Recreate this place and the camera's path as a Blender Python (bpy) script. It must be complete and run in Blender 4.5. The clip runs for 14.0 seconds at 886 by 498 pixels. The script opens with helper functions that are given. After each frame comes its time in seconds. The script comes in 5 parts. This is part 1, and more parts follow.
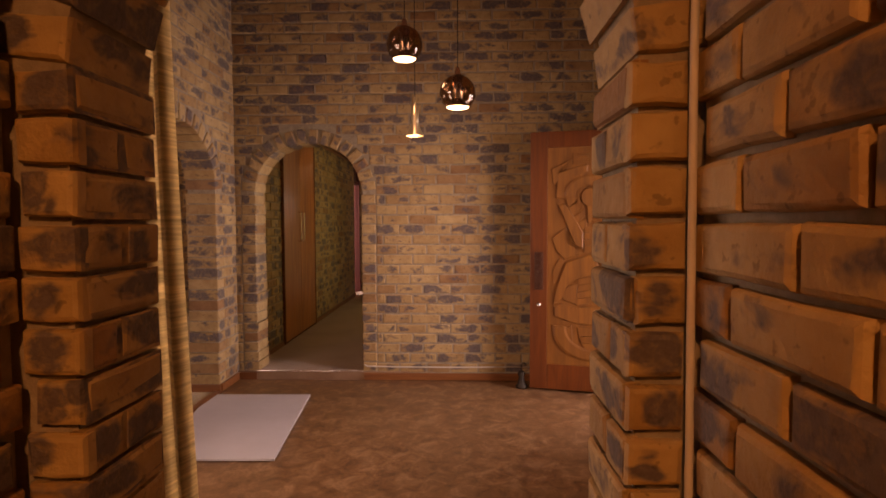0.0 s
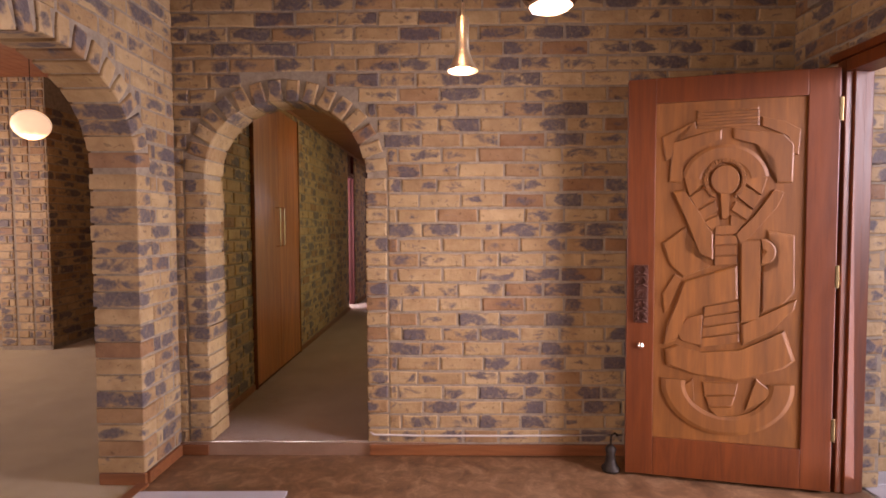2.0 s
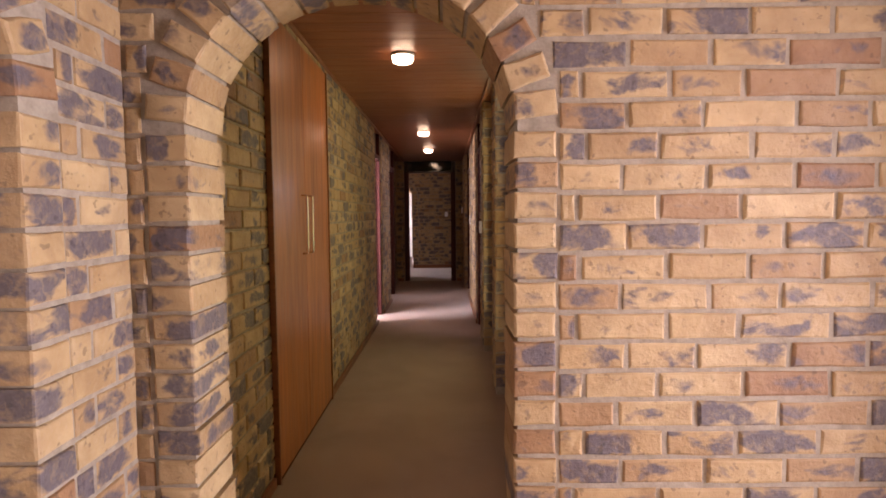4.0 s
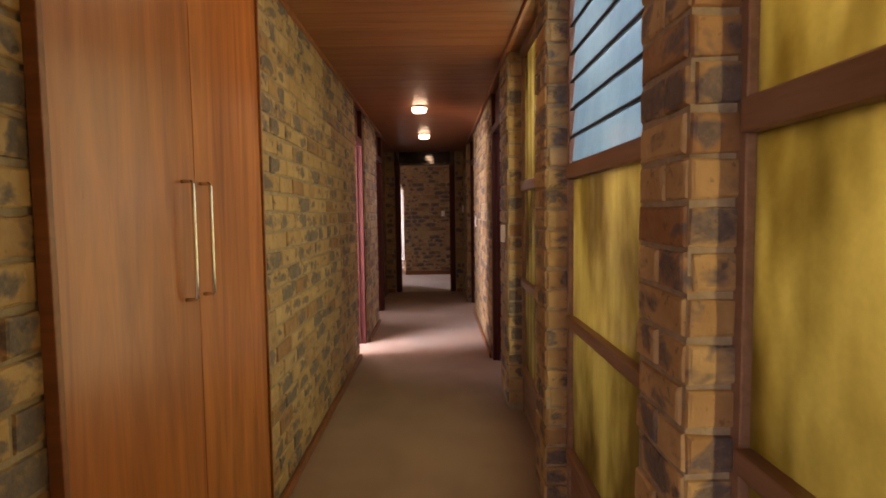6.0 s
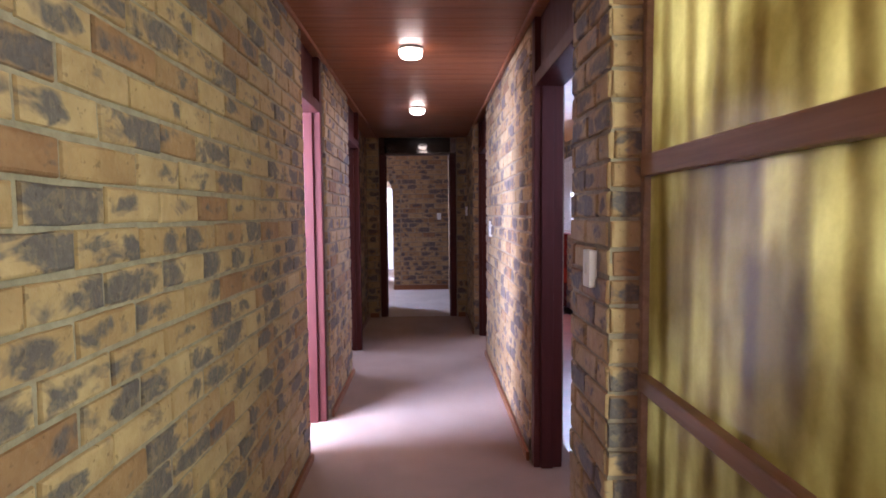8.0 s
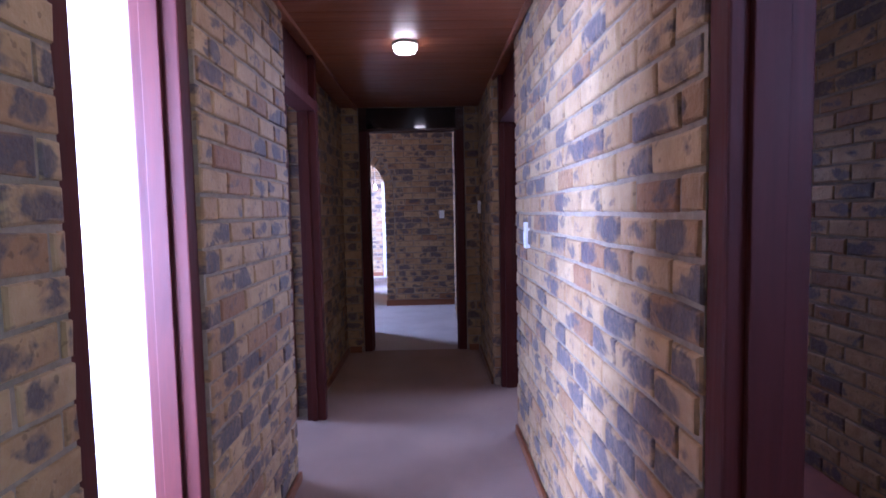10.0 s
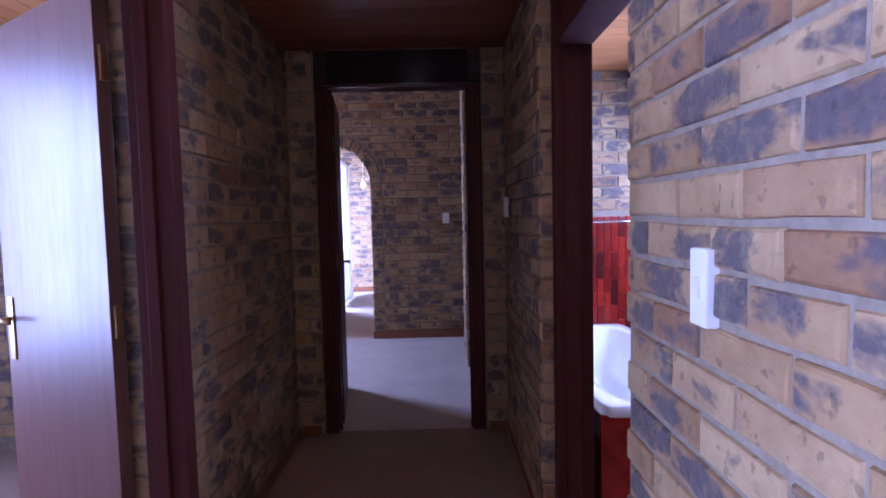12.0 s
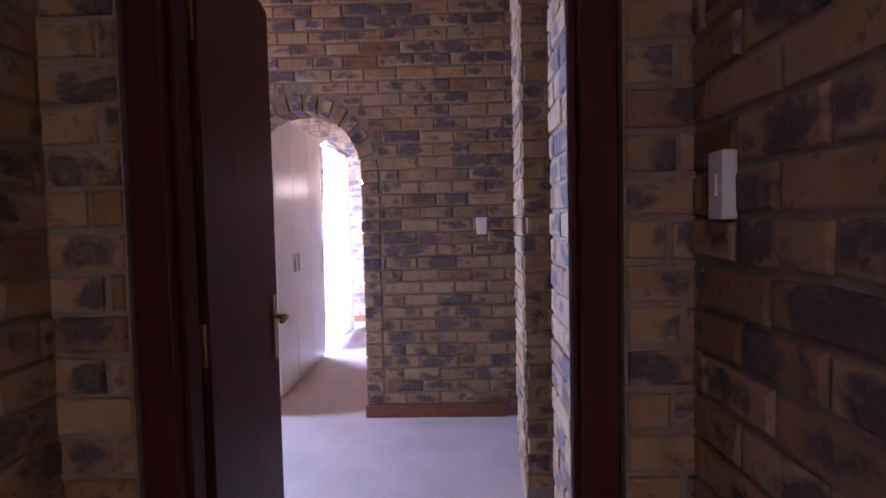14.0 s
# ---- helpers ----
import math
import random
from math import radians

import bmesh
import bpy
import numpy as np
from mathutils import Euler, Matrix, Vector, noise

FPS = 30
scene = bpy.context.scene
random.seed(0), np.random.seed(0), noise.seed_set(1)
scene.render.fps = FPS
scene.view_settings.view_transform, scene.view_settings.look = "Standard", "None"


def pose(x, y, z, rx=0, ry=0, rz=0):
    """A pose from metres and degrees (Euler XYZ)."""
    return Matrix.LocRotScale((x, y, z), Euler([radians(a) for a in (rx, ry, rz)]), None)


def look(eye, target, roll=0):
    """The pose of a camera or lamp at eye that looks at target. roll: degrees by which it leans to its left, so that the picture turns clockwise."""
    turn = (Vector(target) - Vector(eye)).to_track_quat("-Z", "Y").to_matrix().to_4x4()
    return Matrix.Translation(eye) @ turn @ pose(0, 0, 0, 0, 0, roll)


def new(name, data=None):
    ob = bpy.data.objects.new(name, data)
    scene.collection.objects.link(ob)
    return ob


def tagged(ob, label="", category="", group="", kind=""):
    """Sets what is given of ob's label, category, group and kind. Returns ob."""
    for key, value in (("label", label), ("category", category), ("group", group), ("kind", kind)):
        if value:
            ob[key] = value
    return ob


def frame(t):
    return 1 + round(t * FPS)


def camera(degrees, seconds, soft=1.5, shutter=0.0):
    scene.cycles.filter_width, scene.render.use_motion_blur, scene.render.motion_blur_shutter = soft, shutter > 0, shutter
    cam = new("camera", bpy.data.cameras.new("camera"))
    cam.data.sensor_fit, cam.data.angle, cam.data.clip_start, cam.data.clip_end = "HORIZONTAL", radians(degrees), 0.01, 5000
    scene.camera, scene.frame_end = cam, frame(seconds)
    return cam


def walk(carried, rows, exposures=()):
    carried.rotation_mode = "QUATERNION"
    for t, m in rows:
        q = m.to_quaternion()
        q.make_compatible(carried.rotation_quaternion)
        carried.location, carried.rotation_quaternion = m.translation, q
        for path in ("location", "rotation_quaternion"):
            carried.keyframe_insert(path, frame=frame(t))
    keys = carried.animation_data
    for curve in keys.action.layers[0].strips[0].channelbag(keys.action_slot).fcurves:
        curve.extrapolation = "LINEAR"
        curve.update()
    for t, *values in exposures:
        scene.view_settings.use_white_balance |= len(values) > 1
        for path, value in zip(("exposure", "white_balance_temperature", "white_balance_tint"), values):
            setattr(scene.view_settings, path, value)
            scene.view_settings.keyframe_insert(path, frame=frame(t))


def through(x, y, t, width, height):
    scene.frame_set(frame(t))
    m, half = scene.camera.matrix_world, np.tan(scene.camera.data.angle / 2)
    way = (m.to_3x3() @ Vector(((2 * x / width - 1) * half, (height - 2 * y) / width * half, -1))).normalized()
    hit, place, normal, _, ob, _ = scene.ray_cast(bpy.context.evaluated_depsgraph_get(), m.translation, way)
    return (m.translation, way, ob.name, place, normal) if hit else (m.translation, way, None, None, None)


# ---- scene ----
cam = camera(78.0, 14.0, soft=1.7)
PATH = [
    (0, (0.240, 1.050, 1.350), (0.175, 3.047, 1.255), -0.2),
    (0.5, (0.212, 1.425, 1.346), (0.147, 3.422, 1.257), -0.2),
    (1, (0.122, 1.818, 1.346), (0.069, 3.816, 1.262), -0.2),
    (1.5, (0.046, 2.216, 1.338), (-0.002, 4.213, 1.250), -0.2),
    (2, (-0.122, 2.592, 1.330), (-0.151, 4.590, 1.240), -0.25),
    (2.5, (-0.290, 2.970, 1.350), (-0.317, 4.966, 1.243), -0.2),
    (3, (-0.502, 3.382, 1.372), (-0.517, 5.378, 1.244), -0.2),
    (3.5, (-0.686, 3.775, 1.365), (-0.704, 5.770, 1.237), -0.4),
    (3.7, (-0.741, 3.934, 1.362), (-0.758, 5.930, 1.237), -0.45),
    (5.8, (-0.894, 5.539, 1.382), (-0.878, 7.535, 1.251), -0.7),
    (6, (-0.906, 5.727, 1.382), (-0.889, 7.723, 1.251), -0.75),
    (6.5, (-0.938, 6.171, 1.391), (-0.913, 8.166, 1.259), -0.7),
    (7, (-0.938, 6.686, 1.402), (-0.897, 8.681, 1.272), -0.6),
    (7.5, (-0.957, 7.171, 1.412), (-0.908, 9.166, 1.282), -0.5),
    (8, (-0.970, 7.707, 1.414), (-0.921, 9.703, 1.286), -0.5),
    (8.2, (-0.977, 7.907, 1.416), (-0.916, 9.903, 1.290), -0.5),
    (10.3, (-0.917, 9.861, 1.408), (-0.886, 11.856, 1.271), -1.2),
    (10.5, (-0.908, 10.046, 1.405), (-0.880, 12.041, 1.268), -1.2),
    (11, (-0.887, 10.525, 1.407), (-0.859, 12.520, 1.270), -1.3),
    (11.5, (-0.884, 10.991, 1.414), (-0.862, 12.987, 1.281), -1.3),
    (12, (-0.899, 11.500, 1.416), (-0.878, 13.496, 1.288), -1.3),
    (12.5, (-0.917, 12.060, 1.412), (-0.894, 14.056, 1.290), -1.3),
    (13, (-0.906, 12.610, 1.410), (-0.883, 14.605, 1.290), -1.3),
    (13.5, (-0.913, 13.126, 1.400), (-0.913, 15.124, 1.290), -1.3),
    (14, (-0.935, 13.730, 1.393), (-1.003, 15.726, 1.300), -1.3),
]
# seconds, stops, kelvin, tint
EXPOSURES = [(0, -1.3, 10800, 51), (0.5, -0.93, 8500, 48), (1.0, -0.76, 6700, 44), (2.0, -0.6, 7400, 44), (3.5, -0.15, 7000, 40), (6, 0.02, 7700, 37), (7, 0.4, 6400, 33), (8.2, 0.8, 5150, 34), (10.5, 0.45, 4400, 38), (11.5, 0.32, 4380, 41), (12.0, 0.4, 4500, 44), (12.5, 0.08, 4950, 49), (14, 1.0, 4850, 41)]
walk(cam, [(t, look(eye, target, roll)) for t, eye, target, roll in PATH], EXPOSURES)

# ---- world, sun, daylight ----
world = bpy.data.worlds.new("sky")
scene.world = world
world.use_nodes = True
wn = world.node_tree
sky = wn.nodes.new("ShaderNodeTexSky")
sky.sky_type, sky.sun_disc = "NISHITA", False
sky.sun_elevation, sky.sun_rotation = radians(45), radians(0)
wn.nodes["Background"].inputs["Strength"].default_value = 0.15
wn.links.new(sky.outputs["Color"], wn.nodes["Background"].inputs["Color"])

sun = bpy.data.lights.new("sun", "SUN")
sun.energy, sun.angle, sun.color = 2.2, radians(0.6), (1.0, 0.95, 0.88)
sun_ob = new("sun", sun)
sun_ob.matrix_world = look((0, 48, 40), (0, 8, 0))


def area_lamp(name, eye, target, w, h, watts, color=(1.0, 1.0, 1.0), spread=180):
    lamp = bpy.data.lights.new(name, "AREA")
    lamp.shape, lamp.size, lamp.size_y, lamp.energy, lamp.color = "RECTANGLE", w, h, watts, color
    lamp.spread = radians(spread)
    ob = new(name, lamp)
    ob.matrix_world = look(eye, target)
    return ob


def bulb_lamp(name, place, watts, color=(1.0, 0.78, 0.5), radius=0.03):
    lamp = bpy.data.lights.new(name, "POINT")
    lamp.energy, lamp.color, lamp.shadow_soft_size = watts, color, radius
    ob = new(name, lamp)
    ob.matrix_world = Matrix.Translation(place)
    return ob


DAY = (0.86, 0.93, 1.0)
area_lamp("daylight_front_door", (1.80, 4.80, 1.05), (-1.7, 4.95, 0.95), 0.90, 1.95, 76, DAY, 100)
# lamp added at the porch's open side to boost the sky on its wall
area_lamp("daylight_porch_side", (4.6, 2.3, 2.3), (2.6, 5.5, 1.1), 2.0, 1.6, 360, DAY)
area_lamp("daylight_hall_window", (-1.62, 3.05, 1.25), (0.0, 3.15, 1.1), 1.0, 1.8, 62, (1.0, 0.95, 0.86))
area_lamp("daylight_yellow_windows", (0.45, 7.8, 2.0), (-1.0, 7.8, 1.35), 3.6, 1.1, 122, DAY)
for y, w, watts, tone in ((6.38, 0.7, 3.2, (1.0, 0.88, 0.36)), (7.6, 0.7, 5.0, (0.90, 1.0, 0.52)), (8.76, 0.9, 9.0, (0.90, 1.0, 0.56))):
    area_lamp("daylight_in_window", (-0.40, y, 1.35), (-1.6, y, 1.35), w, 1.8, watts, tone)
area_lamp("daylight_room_a", (-3.93, 10.3, 1.45), (-0.5, 12.0, 0.9), 0.8, 1.5, 205, DAY)
area_lamp("daylight_room_a_south", (-3.1, 9.88, 1.45), (-0.5, 12.2, 1.1), 1.1, 1.5, 210, DAY)
area_lamp("daylight_room_b", (-3.93, 13.4, 1.45), (-0.45, 12.3, 1.0), 0.7, 1.5, 46, DAY)
area_lamp("daylight_bathroom", (0.985, 14.3, 1.72), (-0.3, 14.2, 0.9), 1.4, 0.7, 88, DAY)
area_lamp("daylight_bedroom_window", (-4.1, 17.42, 1.45), (-1.0, 15.6, 0.4), 0.8, 1.7, 108, DAY)
area_lamp("daylight_dressing_room", (-3.45, 19.3, 1.4), (-1.5, 19.0, 0.8), 2.1, 1.7, 290, DAY)
# added fill lamp, brightens the south-facing jamb of the hall's west arch
area_lamp("daylight_living_side", (-3.1, 2.06, 1.45), (-1.9, 5.4, 1.1), 1.3, 1.5, 60, (1.0, 0.95, 0.88))
area_lamp("daylight_living_room", (-6.15, 7.0, 1.4), (-3.0, 7.0, 0.8), 2.3, 1.8, 110, (1.0, 0.95, 0.86))


# ---- materials ----
def nodes_of(name, rough=0.7, metal=0.0):
    m = bpy.data.materials.new(name)
    m.use_nodes = True
    t = m.node_tree
    b = t.nodes["Principled BSDF"]
    b.inputs["Roughness"].default_value, b.inputs["Metallic"].default_value = rough, metal
    return m, t, b


def add(t, kind, **sockets):
    n = t.nodes.new(kind)
    for k, v in sockets.items():
        n.inputs[k.replace("_", " ")].default_value = v
    return n


def ramp(t, fac, *stops):
    n = t.nodes.new("ShaderNodeValToRGB")
    e = n.color_ramp.elements
    while len(e) < len(stops):
        e.new(0.5)
    for el, (p, c) in zip(e, stops):
        el.position, el.color = p, (*c, 1) if len(c) == 3 else c
    t.links.new(fac, n.inputs["Fac"])
    return n.outputs["Color"]


def mix(t, fac, a, b, how="MIX"):
    n = t.nodes.new("ShaderNodeMix")
    n.data_type, n.blend_type = "RGBA", how
    for sock, v in ((n.inputs[0], fac), (n.inputs[6], a), (n.inputs[7], b)):
        if isinstance(v, (tuple, float, int)):
            sock.default_value = (*v, 1) if isinstance(v, tuple) else v
        else:
            t.links.new(v, sock)
    return n.outputs[2]


def calc(t, op, a, b=0.0):
    n = t.nodes.new("ShaderNodeMath")
    n.operation = op
    for sock, v in zip(n.inputs, (a, b)):
        if isinstance(v, (float, int)):
            sock.default_value = v
        else:
            t.links.new(v, sock)
    return n.outputs[0]


def position(t, scale=(1, 1, 1)):
    g = t.nodes.new("ShaderNodeNewGeometry")
    v = t.nodes.new("ShaderNodeVectorMath")
    v.operation = "MULTIPLY"
    v.inputs[1].default_value = scale
    t.links.new(g.outputs["Position"], v.inputs[0])
    return v.outputs[0]


def noise_tex(t, vec, scale, detail=4.0, rough=0.55, dist=0.0, w=None):
    n = t.nodes.new("ShaderNodeTexNoise")
    n.inputs["Scale"].default_value, n.inputs["Detail"].default_value = scale, detail
    n.inputs["Roughness"].default_value, n.inputs["Distortion"].default_value = rough, dist
    if w is not None:
        n.noise_dimensions = "4D"
        t.links.new(w, n.inputs["W"])
    t.links.new(vec, n.inputs["Vector"])
    return n.outputs["Fac"]


def bump(t, b, height, strength=0.3, dist=0.01):
    n = add(t, "ShaderNodeBump", Strength=strength, Distance=dist)
    t.links.new(height, n.inputs["Height"])
    t.links.new(n.outputs["Normal"], b.inputs["Normal"])


def each_random(t):
    o = t.nodes.new("ShaderNodeObjectInfo")
    g = t.nodes.new("ShaderNodeNewGeometry")
    return calc(t, "FRACT", calc(t, "ADD", o.outputs["Random"], g.outputs["Random Per Island"]))


def brick_material():
    m, t, b = nodes_of("flashed_brick", 0.68)
    r = each_random(t)
    r2 = calc(t, "FRACT", calc(t, "MULTIPLY", r, 17.31))
    w = calc(t, "MULTIPLY", r, 60.0)
    p = position(t)
    base = ramp(t, r, (0.0, (0.26, 0.14, 0.068)), (0.12, (0.36, 0.242, 0.120)), (0.5, (0.44, 0.325, 0.178)),
                (0.88, (0.40, 0.28, 0.142)), (1.0, (0.30, 0.18, 0.09)))
    tone = noise_tex(t, p, 9.0, 3.0, 0.6, 0.4, w)
    base = mix(t, 0.55, base, ramp(t, tone, (0.34, (0.50, 0.36, 0.23)), (0.64, (1.0, 0.95, 0.86))), "MULTIPLY")
    patch = noise_tex(t, position(t, (1.0, 1.0, 1.5)), 8.5, 3.0, 0.62, 0.6, w)
    at = t.nodes.new("ShaderNodeAttribute")
    at.attribute_name = "on_brick"
    sp = t.nodes.new("ShaderNodeSeparateXYZ")
    t.links.new(at.outputs["Vector"], sp.inputs[0])
    du = calc(t, "SUBTRACT", sp.outputs[0], calc(t, "MULTIPLY", calc(t, "SUBTRACT", calc(t, "FRACT", calc(t, "MULTIPLY", r, 91.7)), 0.5), 1.7))
    core_d = calc(t, "ADD", calc(t, "MULTIPLY", calc(t, "MULTIPLY", du, du), 1.0), calc(t, "MULTIPLY", calc(t, "MULTIPLY", sp.outputs[1], sp.outputs[1]), 0.9))
    middle = calc(t, "MULTIPLY", calc(t, "SUBTRACT", 0.47, calc(t, "MINIMUM", core_d, 1.2)), 0.19)
    firing = calc(t, "MULTIPLY", calc(t, "SUBTRACT", noise_tex(t, p, 0.9, 2.0), 0.5), 0.16)
    lift = calc(t, "ADD", calc(t, "ADD", calc(t, "ADD", patch, middle), firing), calc(t, "MULTIPLY", calc(t, "SUBTRACT", r2, 0.5), 0.31))
    mask = ramp(t, lift, (0.478, (0, 0, 0)), (0.592, (1, 1, 1)))
    fine = noise_tex(t, p, 60.0, 4.0, 0.65)
    dark = ramp(t, fine, (0.28, (0.038, 0.034, 0.045)), (0.72, (0.105, 0.093, 0.110)))
    rag = ramp(t, noise_tex(t, p, 34.0, 3.0, 0.7, 0.5), (0.30, (0.62, 0.62, 0.62)), (0.52, (1, 1, 1)))
    col = mix(t, calc(t, "MULTIPLY", calc(t, "MULTIPLY", mask, rag), 0.9), base, dark)
    spots = ramp(t, noise_tex(t, p, 38.0, 2.0, 0.5), (0.30, (0.10, 0.08, 0.07)), (0.36, (1, 1, 1)))
    col = mix(t, 0.42, col, spots, "MULTIPLY")
    t.links.new(col, b.inputs["Base Color"])
    t.links.new(ramp(t, fine, (0.2, (0.48,) * 3), (0.8, (0.8,) * 3)), b.inputs["Roughness"])
    hgt = calc(t, "ADD", calc(t, "MULTIPLY", fine, 0.5), noise_tex(t, p, 22.0, 3.0, 0.6))
    bump(t, b, hgt, 0.75, 0.008)
    return m


def mortar_material():
    m, t, b = nodes_of("mortar", 0.92)
    p = position(t)
    n = noise_tex(t, p, 26.0, 5.0, 0.65)
    c = ramp(t, n, (0.3, (0.205, 0.168, 0.122)), (0.7, (0.325, 0.275, 0.210)))
    t.links.new(c, b.inputs["Base Color"])
    bump(t, b, noise_tex(t, p, 120.0, 3.0), 0.5, 0.004)
    return m


def wood_material(name, dark, light, axis=2, rough=0.45, grain=1.0, coat=0.0):
    m, t, b = nodes_of(name, rough)
    s = [7.0 * grain] * 3
    s[axis] = 0.55 * grain
    p = position(t, tuple(s))
    r = each_random(t)
    n = noise_tex(t, p, 2.4, 5.0, 0.6, 1.1, calc(t, "MULTIPLY", r, 30.0))
    f = noise_tex(t, p, 14.0, 3.0, 0.6, 0.3)
    c = ramp(t, n, (0.28, dark), (0.72, light))
    c = mix(t, 0.35, c, ramp(t, f, (0.3, (0.55, 0.5, 0.45)), (0.65, (1, 1, 1))), "MULTIPLY")
    c = mix(t, calc(t, "MULTIPLY", r, 0.25), c, dark)
    t.links.new(c, b.inputs["Base Color"])
    b.inputs["Coat Weight"].default_value = coat
    b.inputs["Coat Roughness"].default_value = 0.2
    t.links.new(ramp(t, f, (0.2, (max(rough - 0.1, 0.1),) * 3), (0.8, (rough + 0.12,) * 3)), b.inputs["Roughness"])
    bump(t, b, f, 0.12, 0.002)
    return m


def carpet_material(name, low, high):
    m, t, b = nodes_of(name, 0.97)
    p = position(t)
    n = noise_tex(t, p, 3.2, 4.0, 0.6)
    f = noise_tex(t, p, 240.0, 2.0, 0.6)
    c = ramp(t, n, (0.3, low), (0.7, high))
    c = mix(t, 0.5, c, ramp(t, f, (0.25, (0.6, 0.57, 0.54)), (0.75, (1, 1, 1))), "MULTIPLY")
    t.links.new(c, b.inputs["Base Color"])
    b.inputs["Sheen Weight"].default_value = 0.25
    bump(t, b, f, 0.6, 0.006)
    return m


def cork_material():
    m, t, b = nodes_of("mottled_floor_tile", 0.38)
    p = position(t)
    n = noise_tex(t, p, 9.0, 6.0, 0.7, 0.6)
    n2 = noise_tex(t, p, 2.0, 3.0, 0.5)
    f = noise_tex(t, p, 55.0, 4.0, 0.7)
    r = each_random(t)
    c = ramp(t, n, (0.34, (0.08, 0.036, 0.018)), (0.5, (0.20, 0.105, 0.052)), (0.64, (0.36, 0.22, 0.125)))
    c = mix(t, 0.5, c, ramp(t, f, (0.3, (0.55, 0.5, 0.45)), (0.7, (1, 1, 1))), "MULTIPLY")
    c = mix(t, calc(t, "MULTIPLY", n2, 0.3), c, (0.26, 0.15, 0.08))
    c = mix(t, calc(t, "MULTIPLY", r, 0.22), c, (0.13, 0.062, 0.03))
    t.links.new(c, b.inputs["Base Color"])
    t.links.new(ramp(t, n, (0.2, (0.30,) * 3), (0.8, (0.52,) * 3)), b.inputs["Roughness"])
    bump(t, b, f, 0.12, 0.002)
    return m


def plain_material(name, color, rough=0.5, metal=0.0, var=0.15, scale=8.0, bumpy=0.0):
    m, t, b = nodes_of(name, rough, metal)
    p = position(t)
    n = noise_tex(t, p, scale, 4.0, 0.6)
    lo = tuple(c * (1 - var) for c in color)
    hi = tuple(min(c * (1 + var), 1) for c in color)
    t.links.new(ramp(t, n, (0.3, lo), (0.7, hi)), b.inputs["Base Color"])
    if bumpy:
        bump(t, b, noise_tex(t, p, scale * 12, 3.0), bumpy, 0.004)
    return m


def obscured_glass(name, color, streak, shade=(0.30, 0.23, 0.085), fold_bands=0.0):
    """Textured yellow glass: it lets diffuse daylight through."""
    m, t, b = nodes_of(name, 0.25)
    p = position(t, (1.0, 4.0, 0.45))
    q = position(t)
    n = noise_tex(t, p, 3.0, 2.5, 0.5, 0.2)
    f = noise_tex(t, q, 70.0, 2.0, 0.5)
    c = ramp(t, n, (0.25, tuple(k * streak for k in color)), (0.7, color))
    # uneven light from things outside, painted into the glass as dark patches
    uneven_backlight = ramp(t, noise_tex(t, position(t, (1.0, 1.6, 0.8)), 2.2, 3.0, 0.55), (0.38, shade), (0.60, (1, 1, 1)))
    c = mix(t, 0.78, c, uneven_backlight, "MULTIPLY")
    c = mix(t, 0.25, c, ramp(t, f, (0.3, (0.7, 0.7, 0.7)), (0.7, (1, 1, 1))), "MULTIPLY")
    # shaded folds of a curtain behind the pane, painted as upright bands
    if fold_bands:
        sep = t.nodes.new("ShaderNodeSeparateXYZ")
        t.links.new(q, sep.inputs[0])
        wander = calc(t, "MULTIPLY", noise_tex(t, position(t, (1, 1, 0.3)), 2.0, 2.0), 5.0)
        wave = calc(t, "SINE", calc(t, "ADD", calc(t, "MULTIPLY", sep.outputs[1], 2 * math.pi / 0.13), wander))
        c = mix(t, fold_bands, c, ramp(t, calc(t, "ADD", calc(t, "MULTIPLY", wave, 0.5), 0.5), (0.0, (0.52, 0.44, 0.36)), (0.6, (1, 1, 1))), "MULTIPLY")
    tr = t.nodes.new("ShaderNodeBsdfTranslucent")
    gl = add(t, "ShaderNodeBsdfGlossy", Roughness=0.22)
    fr = add(t, "ShaderNodeFresnel", IOR=1.5)
    mx = t.nodes.new("ShaderNodeMixShader")
    bp = add(t, "ShaderNodeBump", Strength=0.15, Distance=0.003)
    t.links.new(f, bp.inputs["Height"])
    for n2 in (tr, gl, fr):
        t.links.new(bp.outputs["Normal"], n2.inputs["Normal"])
    t.links.new(c, tr.inputs["Color"])
    t.links.new(fr.outputs[0], mx.inputs[0])
    t.links.new(tr.outputs[0], mx.inputs[1])
    t.links.new(gl.outputs[0], mx.inputs[2])
    t.links.new(mx.outputs[0], t.nodes["Material Output"].inputs["Surface"])
    return m


def cloth_material(name, color, weave=0.0, through=0.5):
    m, t, b = nodes_of(name, 0.9)
    n = noise_tex(t, position(t, (6.0, 6.0, 130.0)), 1.0, 3.0, 0.6)
    c = ramp(t, n, (0.3, tuple(k * (1 - weave) for k in color)), (0.7, color))
    df = t.nodes.new("ShaderNodeBsdfDiffuse")
    tr = t.nodes.new("ShaderNodeBsdfTranslucent")
    mx = t.nodes.new("ShaderNodeMixShader")
    mx.inputs[0].default_value = through
    for s2 in (df, tr):
        t.links.new(c, s2.inputs["Color"])
    t.links.new(df.outputs[0], mx.inputs[1])
    t.links.new(tr.outputs[0], mx.inputs[2])
    t.links.new(mx.outputs[0], t.nodes["Material Output"].inputs["Surface"])
    return m


def glow_material(name, color, strength):
    m, t, b = nodes_of(name, 0.4)
    b.inputs["Base Color"].default_value = (*color, 1)
    b.inputs["Emission Color"].default_value = (*color, 1)
    b.inputs["Emission Strength"].default_value = strength
    return m


